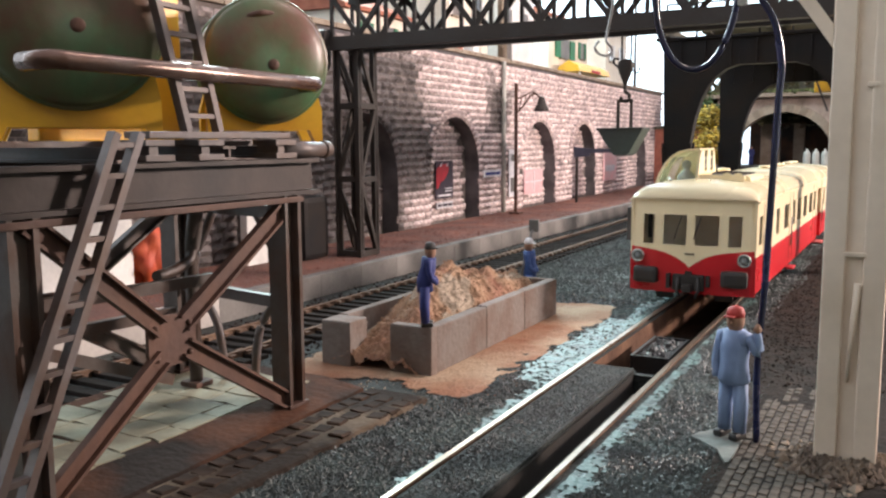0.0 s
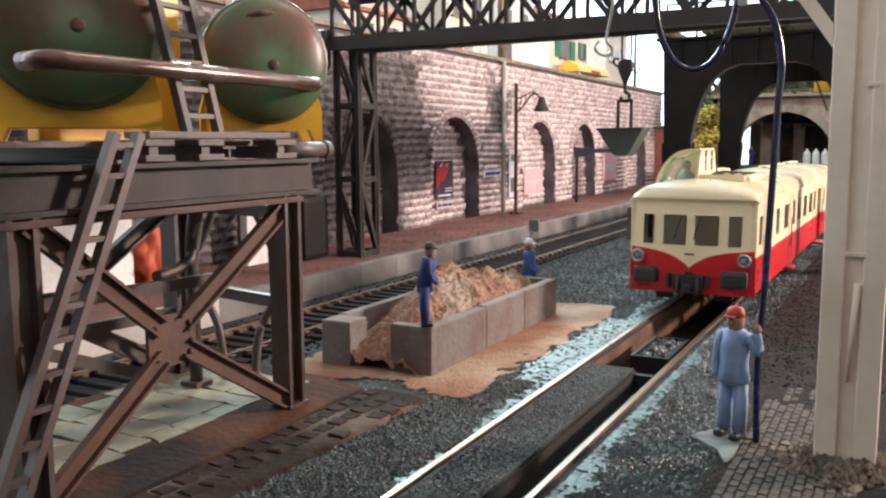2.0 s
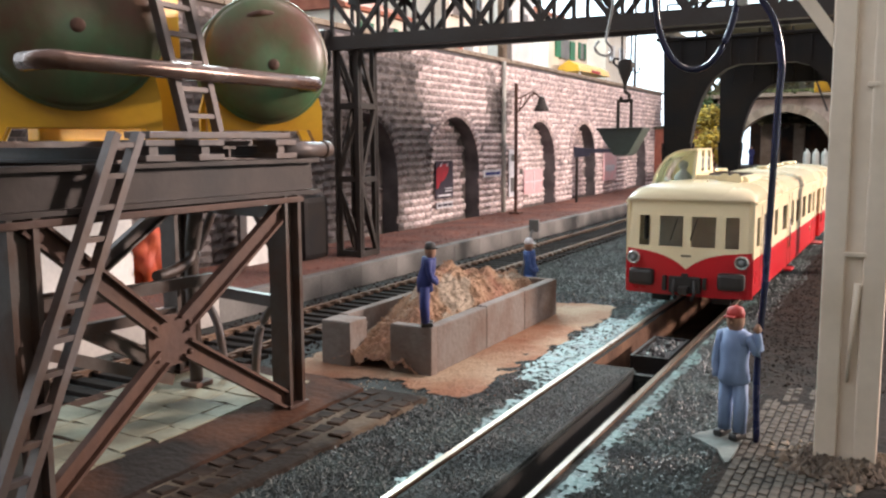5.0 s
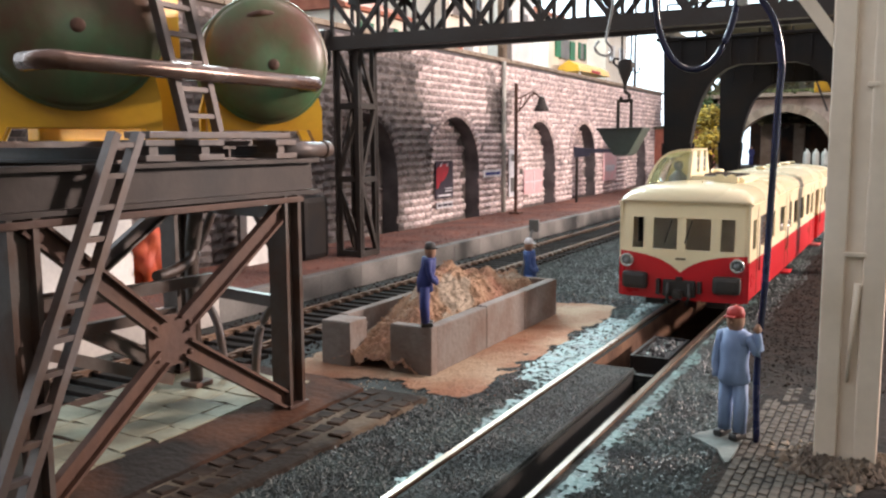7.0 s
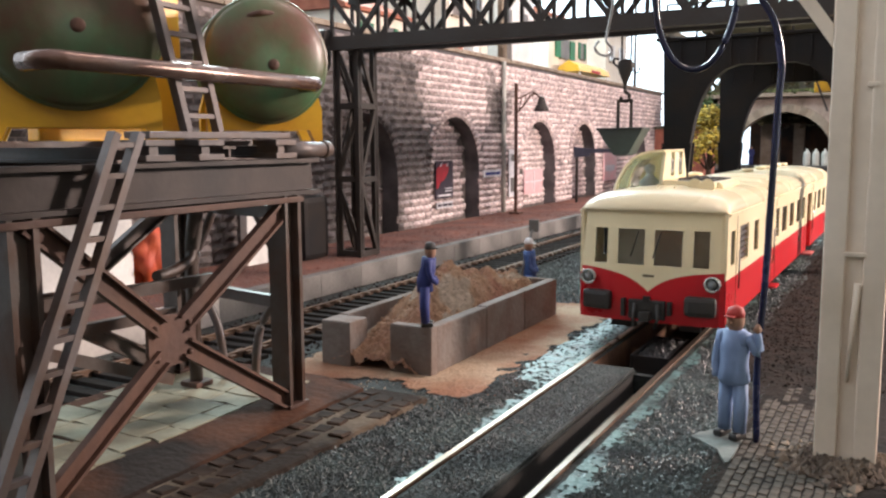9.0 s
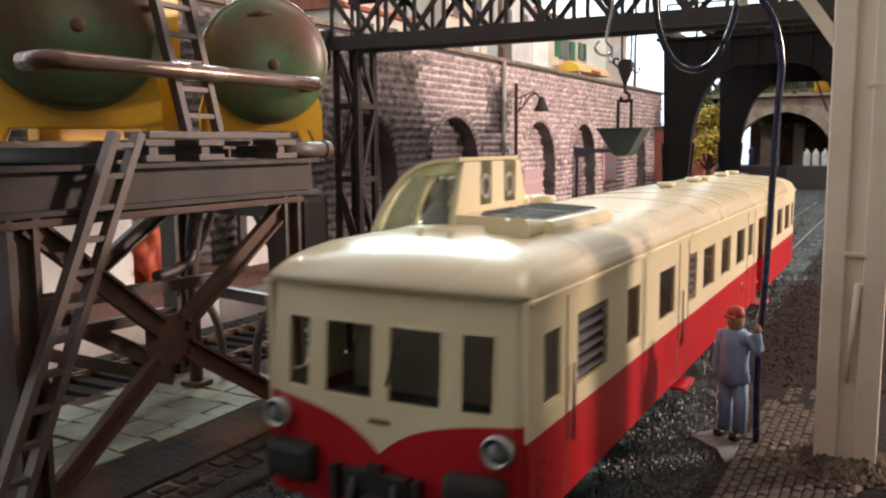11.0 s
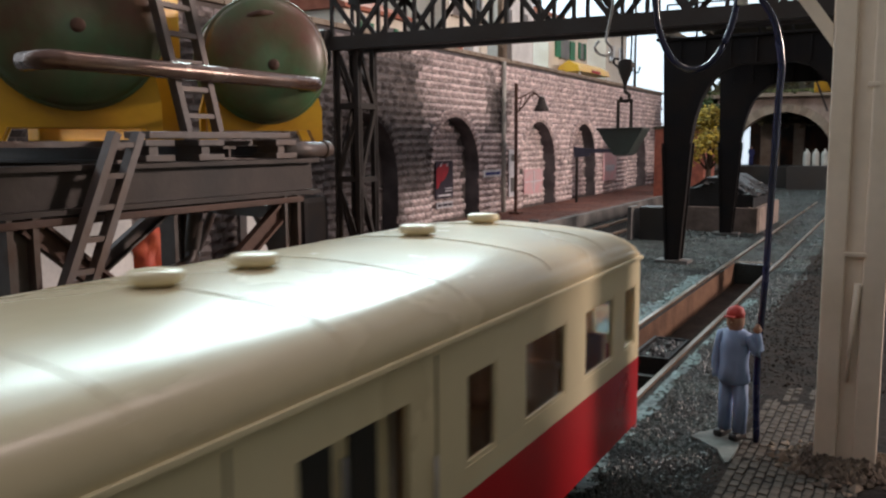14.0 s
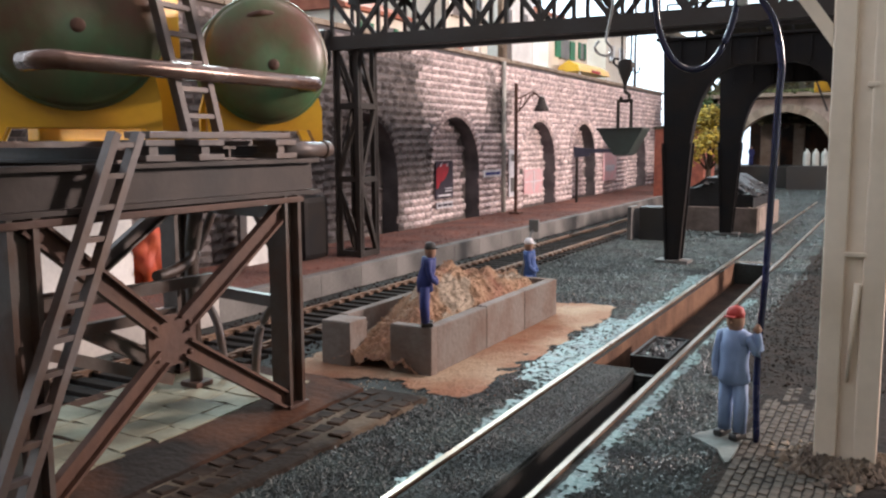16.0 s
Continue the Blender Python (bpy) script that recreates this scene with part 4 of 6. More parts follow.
    prism(bm, [(-3.6, 32), (10.9, 31), (10.9, 35.2), (10.2, 35.9), (-3.6, 36.3)], "y", 25, 47.5)
    hatch = part("engine_hatch", bm, CREAM, car, "raised cream engine hatch")
    for y in (25.6, 36.6):
        bm = B()
        box(bm, (4.2, y + 5.6, 36.15), (9.0, 10, 0.4), Matrix.Rotation(0.05, 4, "Y"))
        gr = part("roof_grille", bm, GRILLE, hatch, "grey wire roof grille")
        for k in range(5):
            bm = B()
            box(bm, (4.2, y + 1.6 + k * 2.0, 36.4), (9.0, 0.4, 0.3), Matrix.Rotation(0.05, 4, "Y"))
            part("grille_bar", bm, STEELG, gr)
    for x, y, h in ((5.6, 17, 1.6), (8.8, 16, 1.4), (-1.5, 12, 0.6), (2.4, 12.0, 0.6), (-2.0, 52.5, 2.6), (-7, 53.5, 2.4)):
        bm = B()
        if x in (5.6, 8.8):
            rod(bm, [(x, y + 1.4, 35.4), (x, y + 2.2, 35.4), (x, y + 8.0, 35.3)], 1.7, 12, 0.9)
            box(bm, (x, y + 5, 34.0), (1.6, 2.6, 2.2), bevel=0.3)
        elif h > 2:
            lathe(bm, [(1.7, 33.2), (1.6, 36.2), (2.1, 36.6), (1.9, 37.3), (0.3, 37.5)], 14, Matrix.Translation((x, y, 0)))
        else:
            rod(bm, [(x, y, 33), (x, y, 35.2 + h)], 0.3, 6)
        part("horn" if x in (5.6, 8.8) else "exhaust" if h > 2 else "aerial", bm, CREAM, car, "cream roof fitting")

    # inside
    bm = B()
    box(bm, (0, CAR_L / 2, 8.2), (2 * CAR_W - 3, CAR_L - 14, 1))
    box(bm, (0, CAR_L / 2, 26.9), (2 * CAR_W - 4.2, CAR_L - 20, 0.5))
    part("interior_floor", bm, SEAT, car)
    for y in (35, 49, 68, 84, 101, 119, 135, 150, 168, 184, 203, 220):
        bm = B()
        for x in (-9.5, 9.5):
            box(bm, (x, y, 14.6), (10.5, 2.2, 11.5), bevel=0.5)
            box(bm, (x, y - 2.4, 11.2), (10.5, 4.2, 2.2), bevel=0.4)
        part("bench_seat", bm, SEAT, car, "brown bench seat")
    for y in (17, 31, 74, 147, 167):
        bm = B()
        box(bm, (0, y, 17.5), (2 * CAR_W - 4, 0.6, 18))
        part("partition", bm, BULKHEAD, car)
    for y in (211.5, 224.5):
        bm = B()
        box(bm, (-2.0, y, 17.5), (2 * CAR_W - 8, 0.6, 18))
        part("partition", bm, SEAT, car, "brown interior partition")
    bm = B()
    box(bm, (0, 6.5, 12.5), (22, 4.5, 8), bevel=0.6)
    part("driver_desk", bm, GREYC, car)
    # bogies
    for yb in (42, CAR_L - 42):
        bm = B()
        for s in (-1, 1):
            box(bm, (s * 11.5, yb, 4.6), (1.6, 36, 3.2), bevel=0.4)
        box(bm, (0, yb, 5.6), (22, 10, 2.4))
        bg = part("bogie", bm, BLACK, car, "black bogie frame")
        for d in (-14, 14):
            for s in (-1, 1):
                bm = B()
                m = Matrix.Rotation(math.pi / 2, 4, "Y")
                lathe(bm, [(0, -1.2), (5.4, -1.2), (5.4, -0.6), (5.0, -0.5), (4.9, 1.2), (0, 1.2)], 24, m if s == 1 else Matrix.Rotation(math.pi, 4, "Z") @ m)
                for q in range(6):
                    bar(bm, (s * 1.25, 0, 0), (s * 1.25, 4.2 * math.cos(q * 1.047), 4.2 * math.sin(q * 1.047)), 0.5)
                wl = part("wheel", bm, STEELG, car, "small steel wheel")
                wl.location = (s * 8.3 * MM, (yb + d) * MM, 5.05 * MM)
                WHEELS.append((wl, s * 8.3, yb + d))
    bm = B()
    for y, l in ((88, 30), (128, 26), (152, 14)):
        box(bm, (0, y, 4.4), (24, l, 4.6), bevel=0.6)
    part("underfloor_box", bm, BLACK, car, "black underfloor engine cases")
    return car


WHEELS = []
CAR_ROWS = [(0.0, 231.2), (3.0, 231.0), (4.0, 229.6), (5.0, 227.0), (6.5, 222.2), (7.0, 220.6), (7.5, 218.6), (8.0, 212.6), (8.5, 202.6),
            (9.0, 189.2), (9.2, 181.5), (10.0, 141.0), (10.7, 96.0), (11.3, 54.2), (11.5, 40.4), (12.0, 7.6), (12.5, -22.4), (13.0, -53.0), (13.5, -82.0),
            (14.0, -112.2), (14.5, -142.6), (15.0, -168.0), (15.25, -179.4), (15.5, -190.0), (15.8, -207.5), (16.0, -220.5)]


def car_y(t):
    for (a, p), (b, q) in zip(CAR_ROWS, CAR_ROWS[1:]):
        if a <= t <= b:
            return p + (q - p) * (t - a) / (b - a)
    return CAR_ROWS[-1][1]


def motions():
    def car_pose(y):
        k = max(0.0, min(1.0, (y - 60) / 120))
        return pose((TRACK_X - 1.0 * k) * MM, y * MM, 0, 0, 0, -0.75 * k)
    walk(railcar, [(t, car_pose(y)) for t, y in CAR_ROWS])
    steps = sorted({t for t, _ in CAR_ROWS} | {3.0 + 0.1 * k for k in range(131)})
    for wl, x, y in WHEELS:
        rows = []
        for t in steps:
            rows.append((t, pose(x * MM, y * MM, 5.05 * MM, math.degrees((231.2 - car_y(t)) / 5.05), 0, 0)))
        walk(wl, rows)


RIB = material("worn_brick", (0.042, 0.024, 0.015), 0.9, second=(0.017, 0.011, 0.008), mix=0.6, spread=0.4, spec=0.25)

JOINT = material("pale_mortar_bed", (0.22, 0.165, 0.115), 0.9, second=(0.02, 0.013, 0.009), mix=0.3, blotch=45, bump=0.6, spec=0.2)


HILL = material("olive_scrub", (0.075, 0.08, 0.03), 0.9, second=(0.05, 0.035, 0.02), mix=0.6, grain=500, blotch=40, bump=0.8, spread=0.4)


LADG = material("worn_grey_paint", (0.108, 0.092, 0.09), 0.5, 0.1, second=(0.10, 0.065, 0.05), mix=0.6, grain=700, blotch=150, bump=0.25, spread=0.25)
BEAMG = material("dark_beam_steel", (0.06, 0.042, 0.035), 0.5, 0.1, second=(0.013, 0.011, 0.011), mix=0.5, grain=700, blotch=45, bump=0.12, spread=0.25, spec=0.35)


# ---- tank stand ----
def ibeam(bm, a, b, w, h, t=0.7):
    a, b = Vector(a), Vector(b)
    out = [(-w / 2, 0), (w / 2, 0), (w / 2, t), (t / 2, t), (t / 2, h - t), (w / 2, h - t), (w / 2, h), (-w / 2, h), (-w / 2, h - t), (-t / 2, h - t), (-t / 2, t), (-w / 2, t)]
    if abs(a.x - b.x) < 1e-6:
        prism(bm, [(a.x + u, a.z + v) for u, v in out], "y", a.y, b.y)
    else:
        prism(bm, [(a.y + u, a.z + v) for u, v in out], "x", a.x, b.x)


def build_tank_stand():
    slab = thing("stand_slab", (0, 0, -0.7), "pale crazy-paved slab with a sloping brown edge", "slab", kind="structure")
    bm = B()
    prism(bm, [(-96.2, 0.0), (-126, 0.0), (-126, 2.0), (-96.2, 2.0)], "y", 30, 129)
    part("bed", bm, CORK, slab)
    # sloping shoulder of brown cork, worn uneven
    bm = B()
    rows = []
    for k in range(67):
        y = 30 + 1.5 * k
        w = 0.35 * wob(y, 2, 0.25)
        rows.append([bm.verts.new(p) for p in ((-96.25, y, 0), (-96.25, y, 2.05), (-95.2, y, 1.95 + 0.12 * wob(y, 5, .5)), (-91, y, 1.35 + 0.2 * w), (-87.6 + w, y, 0.85), (-87.4 + w, y, 0.35), (-86.2, y, 0.3), (-86.2, y, 0))])
    for p, q in zip(rows, rows[1:]):
        for i in range(7):
            bm.faces.new((p[i], p[i + 1], q[i + 1], q[i]))
    bm.faces.new(rows[0])
    bm.faces.new(rows[-1][::-1])
    part("edge", bm, CORK, slab, "sloping rust-brown edge")
    # paving stones, irregular, one by one
    r2 = random.Random(3)
    y = 40.0
    row = 0
    while y < 124:
        x = -124.5 + (row % 2) * 2.5
        h = r2.uniform(5.5, 7.0)
        while x < -98.5:
            w = min(r2.uniform(5.5, 9.5), -96.5 - x)
            if w > 2:
                bm = B()
                j = lambda: r2.uniform(-.75, .75)
                pts = [(x + 0.15 + j() * .4, y + 0.15 + j() * .5), (x + w / 2, y + 0.15 + j()), (x + w - 0.15 + j() * .4, y + 0.15 + j() * .5), (x + w - 0.15 + j() * .4, y + h - 0.15 + j() * .5), (x + w / 2, y + h - 0.15 + j()), (x + 0.15 + j() * .4, y + h - 0.15 + j() * .5)]
                prism(bm, [(min(px_, -96.5), py_) for px_, py_ in pts], "z", 1.95, 2.2 + r2.uniform(0, .05))
                part("paving_stone", bm, TILE, slab)
            x += w
        y += h
        row += 1
    # brick strip between slab and track
    kerb = thing("brick_kerb", (0, 0, -0.7), "low brown brick strip with pale joints beside the track", "kerb")
    bm = B()
    n = 60
    rows = []
    for k in range(n + 1):
        y = 30 + 99.5 * k / n
        e = -78.2 + (y - 40) * 0.04 + 0.7 * wob(y, 3, 0.3)
        rows.append([bm.verts.new(p) for p in ((-86.15, y, 0), (-86.15, y, 0.9), (e, y, 0.9), (e + 0.5, y, 0.7), (e + 1.0 + 0.5 * wob(y, 9, .5), y, 0))])
    for p, q in zip(rows, rows[1:]):
        for i in range(4):
            bm.faces.new((p[i], p[i + 1], q[i + 1], q[i]))
    bm.faces.new(rows[0])
    bm.faces.new(rows[-1])
    part("mortar_bed", bm, JOINT, kerb, "pale mortar between the bricks")
    for v in range(4):
        r3 = random.Random(40 + v)
        bm = B()
        box(bm, (0, 0, 0), (2.75, 2.75, 0.9), bevel=0.25)
        for q in bm.verts:
            q.co += Vector((r3.uniform(-.15, .15), r3.uniform(-.15, .15), r3.uniform(-.1, .1)))
        me = mesh_of("brick", bm, RIB)
        for k in range(v, 27, 4):
            for q in range(3):
                y = 34.5 + 3.55 * k + (q % 2) * 1.2 + rnd.uniform(-.15, .15)
                x = -84.4 + q * 3.25 + (y - 40) * 0.013 * q + rnd.uniform(-.15, .15)
                if y > 127.5 or x > -78.9 + (y - 40) * 0.04:
                    continue
                ob = new("brick", me)
                ob.parent = kerb
                ob.location = (x * MM, y * MM, (0.72 + rnd.uniform(-.12, .12)) * MM)
                ob.rotation_euler = (rnd.uniform(-.08, .08), rnd.uniform(-.08, .08), radians(rnd.uniform(-6, 6)))

    t = thing("tank_stand", (0, 0, 1.3), "rusty grey steel scaffold carrying fuel tanks", "steel stand")
    XN, XF = -92.5, -124.0
    for x, YA, YB, z0 in ((XN, 63.3, 113.4, -0.75), (XF, 67.0, 119.0, 0.25)):
        for y in (YA, YB):
            bm = B()
            prism(bm, [(x + u, y + v) for u, v in ((-1.9, -2.1), (1.9, -2.1), (1.9, -1.3), (0.5, -1.3), (0.5, 1.3), (1.9, 1.3), (1.9, 2.1), (-1.9, 2.1), (-1.9, 1.3), (-0.5, 1.3), (-0.5, -1.3), (-1.9, -1.3))], "z", z0, 36.2)
            lg = part("leg", bm, STEELG, t)
            bm = B()
            box(bm, (x, y, z0 + 0.3), (4.6, 5.2, 0.6), bevel=0.1)
            part("foot_plate", bm, RUST, lg)
        bm = B()
        ibeam(bm, (x, 20, 36.0), (x, YB + 7.4, 36.0), 4.4, 6.1)
        part("main_beam", bm, BEAMG, t)
        bm = B()
        box(bm, (x + 0.2, YB - 28, 35.2), (3.6, 62, 1.0), bevel=0.15)
        part("bottom_flange", bm, RUST, t)
        # crossed braces of channel section, stopping at a tall gusset
        yc, zc = YA + 23.2, 16.6
        for ya, za, yb, zb in ((YA + 1, 35.4, yc - 2, zc + 2), (yc + 2.4, zc - 1.6, YB - 2, 0.8), (YB - 2, 33.4, yc + 2, zc + 2), (yc - 2, zc - 2.2, YA + 2, 0.6)):
            d = Vector((0, yb - ya, zb - za)).normalized()
            nrm = Vector((0, -d.z, d.y))
            bm = B()
            bar(bm, (x + 0.5, ya, za), (x + 0.5, yb, zb), 0.5, 2.9, nrm)
            for sd in (-1, 1):
                o = nrm * sd * 1.25
                bar(bm, (x + 1.1, ya + o.y, za + o.z), (x + 1.1, yb + o.y, zb + o.z), 1.0, 0.45, nrm)
            part("brace", bm, RUST if x == XN else STEELG, t, "rusty diagonal brace" if x == XN else "")
        bm = B()
        prism(bm, [(yc + u, zc + v) for u, v in ((-4.4, -2.0), (-3.0, -3.8), (3.2, -3.8), (4.6, -2.0), (4.6, 2.2), (3.4, 3.6), (-3.4, 3.8), (-4.4, 2.6))], "x", x + 0.2, x + 0.8)
        gs = part("gusset", bm, RUST, t, "rusty gusset plate")
        for u, v in ((-3.2, 2.2), (3.2, 2.0), (-3.0, -2.4), (3.2, -2.4)):
            bm = B()
            lathe(bm, [(0.45, 0), (0.45, 0.3), (0.2, 0.5), (0.05, 0.5)], 8, Matrix.Translation((x + 0.8, yc + u, zc + v)) @ Matrix.Rotation(math.pi / 2, 4, "Y"))
            part("rivet", bm, RUST, gs)
    for yn, yf in ((63.3, 67.0), (113.4, 119.0)):
        for z in (17.4, 33.0):
            bm = B()
            bar(bm, (XN - 1.9, yn, z), (XF + 1.9, yf, z), 1.4, 2.0)
            part("cross_tie", bm, LADG if z < 20 else STEELG, t)
        # rods bent outwards from the middle of the bay to the legs
        for sd, xe in ((1, XN - 5.6), (-1, XF + 5.6)):
            xm = (XN + XF) / 2 + sd * 4.6
            yy = (yn + yf) / 2 + 2.2
            bm = B()
            rod(bm, smoothed([(xm, yy, 33.5), (xm + sd * 2.6, yy, 28.6), (xe, yy, 23.0), (xe, yy, 17.5), (xe - sd * 4.8, yy, 11), (xe - sd * 6.6, yy, 1.0)], 6), 0.8, 8)
            part("tie_rod", bm, LADG, t)
    # lengthwise ties between the left and right bays
    for x, za, zb in ((-108.0, 22.0, 21.2), (-118.0, 15.0, 14.2)):
        bm = B()
        bar(bm, (x, 66, za), (x + 2, 110, zb), 1.5, 1.9)
        part("horizontal_tie", bm, STEELG, t)
    bm = B()
    bar(bm, (-116, 72, 17), (-113, 106, 3.0), 1.3, 2.0)
    part("inner_strut", bm, STEELG, t)
    for y in (40, 60, 80, 100, 118):
        bm = B()
        ibeam(bm, (XN + 0.6, y, 42.15), (XF - 3, y, 42.15), 2.8, 2.1, 0.4)
        part("joist", bm, STEELG, t)
    bm = B()
    rod(bm, [(-91.6, 112, 43.6), (-91.6, 125.2, 43.6)], 1.35, 14)
    rod(bm, [(-91.6, 123.2, 43.6), (-91.6, 124.2, 43.6)], 1.55, 14)
    part("bar_end", bm, LADG, t, "round grey bar end")
    bm = B()
    box(bm, (-112, 82, 44.7), (30, 94, 0.8))
    part("deck", bm, STEELG, t)
    # timber pallet step at the ladder
    pal = thing("step_platform", (-92.4, 97.4, 43.5), "small grey slatted platform between the ladders", "platform")
    bm = B()
    box(bm, (0, 0, 3.7), (5.0, 30, 1.0), bevel=0.15)
    part("top_board", bm, LADG, pal)
    for y in (-13.4, -3.6, 13.6):
        bm = B()
        for z in (0.5, 2.6):
            box(bm, (0.3, y, z), (5.0, 5.2, 0.9), bevel=0.1)
        box(bm, (0.1, y - 0.8, 1.55), (4.4, 1.6, 1.4))
        part("bracket", bm, LADG, pal)
    # ladders
    for name, a, b, w, n in (("ladder", (-89.0, 56.2, 0.6), (-89.0, 77.8, 47.4), 3.9, 12), ("ladder", (-94.2, 96.8, 47.8), (-94.2, 89.4, 75.0), 6.6, 7)):
        l = thing(name, a, "grey steel ladder leaning on the tank stand", "ladder")
        A, Bv = Vector((0, 0, 0)), Vector(b) - Vector(a)
        for s in (-1, 1):
            bm = B()
            o = Vector((0, s * w / 2, 0))
            bar(bm, A + o, Bv + o, 1.5, 1.1, (0, 1, 0))
            part("stile", bm, LADG, l)
        for k in range(n):
            bm = B()
            p = A + (Bv - A) * ((k + 0.6) / n)
            bar(bm, p + Vector((0, -w / 2, 0)), p + Vector((0, w / 2, 0)), 1.2, 0.7)
            part("rung", bm, LADG, l)

    # tanks on their yellow cradles
    for k, (cx, cy, cz, r) in enumerate(((-104.2, 82.6, 63.3, 12.2), (-102.7, 122.0, 60.9, 11.1))):
        yaw = -38.0
        tk = thing("fuel_tank", (cx, cy, 46.2), "green rust-streaked fuel tank in a yellow cradle", "tank", "tanks on the steel stand", rz=yaw)
        m = Matrix.Translation((0, 0, cz - 46.2)) @ Matrix.Rotation(math.pi / 2, 4, "Y")
        bm = B()
        lathe(bm, [(0.0, -14), (r * 0.7, -13.6), (r, -12), (r, 0), (r * 0.985, 0.9), (r * 0.93, 1.7), (r * 0.8, 2.5), (r * 0.6, 3.2), (r * 0.35, 3.6), (0.0, 3.7)], 48, m)
        part("shell", bm, TANK, tk)
        for x, rr in ((0.2, r + 0.15), (-10, r + 0.15)):
            bm = B()
            lathe(bm, [(r - 0.5, -0.35), (rr + 0.1, -0.35), (rr + 0.25, 0), (rr + 0.1, 0.35), (r - 0.5, 0.35)], 48, Matrix.Translation((x, 0, cz - 46.2)) @ Matrix.Rotation(math.pi / 2, 4, "Y"))
            part("rim", bm, TANK, tk)
        bm = B()
        mm = Matrix.Translation((3.4, 0.6, cz - 46.2 - 1.0)) @ Matrix.Rotation(math.pi / 2, 4, "Y")
        lathe(bm, [(1.1, -0.6), (1.1, 0.2), (0.85, 0.4), (0.4, 0.5), (0.2, 0.5)], 16, mm)
        part("manhole_cap", bm, RUST, tk, "rusty round cap")
        bm = B()
        rod(bm, smoothed([(3.0 - 1.2 * abs(q - 3) / 3, 0.72 * r * math.cos(1.25 + q * 0.16), cz - 46.2 + 0.72 * r * math.sin(1.25 + q * 0.16)) for q in range(-1, 7)], 3), 0.55, 8)
        part("lifting_bar", bm, RUST, tk, "curved rusty bar on the tank end")
        bm = B()
        pts = [(-r * 0.95, 0)] + [(-r * 0.95, 6)] + [(r * 1.0 * math.sin(a), (cz - 46.2) - (r + 0.1) * math.cos(a)) for a in [-1.05 + 2.1 * q / 14 for q in range(15)]] + [(r * 0.95, 6), (r * 0.95, 0), (r - 2, 0), (r - 3, 2.2), (-r + 3, 2.2), (-r + 2, 0)]
        prism(bm, pts, "x", -3.4, -1.2)
        part("cradle", bm, YELLOW, tk, "yellow plastic cradle")
        bm = B()
        prism(bm, pts, "x", -12, -10)
        part("cradle", bm, YELLOW, tk, "yellow plastic cradle")
    bm = B()
    box(bm, (-119, 101, 60.8), (3, 30, 31.5), bevel=0.4)
    part("back_panel", bm, YELLOW, t, "tall yellow panel behind the ladder")
    bm = B()
    rod(bm, [(-97.0, 69.2, 56.2), (-93.9, 69.4, 56.3), (-92.9, 70.4, 56.4), (-92.6, 72, 56.4), (-92.6, 100, 56.4), (-92.6, 122, 56.4), (-92.9, 123.6, 56.4), (-93.9, 124.6, 56.3), (-97, 124.8, 56.3)], 1.25, 12)
    solid("tank_pipe", bm, material("worn_pipe_steel", (0.22, 0.17, 0.15), 0.25, 0.6, second=(0.13, 0.07, 0.05), mix=0.4, blotch=110), (0, 0, 0), "shiny rust-brown pipe joining the tanks", "pipe")
    # drain pipe under the stand
    dp = thing("drain_pipe", (-113.5, 112.5, 1.5), "grey bent drain pipe with a foot flange", "pipe")
    bm = B()
    rod(bm, smoothed([(0, 0, 0), (0, 0, 10), (0, 0, 25), (1.0, 0.5, 34)], 6), 1.2, 10)
    part("upright", bm, STEELG, dp)
    bm = B()
    rod(bm, smoothed([(1.0, 1.0, 34), (0.8, 0.6, 28), (0.8, -1.2, 23.8), (1.6, -6, 22.4), (2.2, -10.5, 22.0)], 6), 1.0, 10)
    part("branch", bm, STEELG, dp)
    bm = B()
    box(bm, (0, 0, 0.5), (4.2, 4.2, 1.0), bevel=0.2)
    part("foot_flange", bm, RUST, dp)


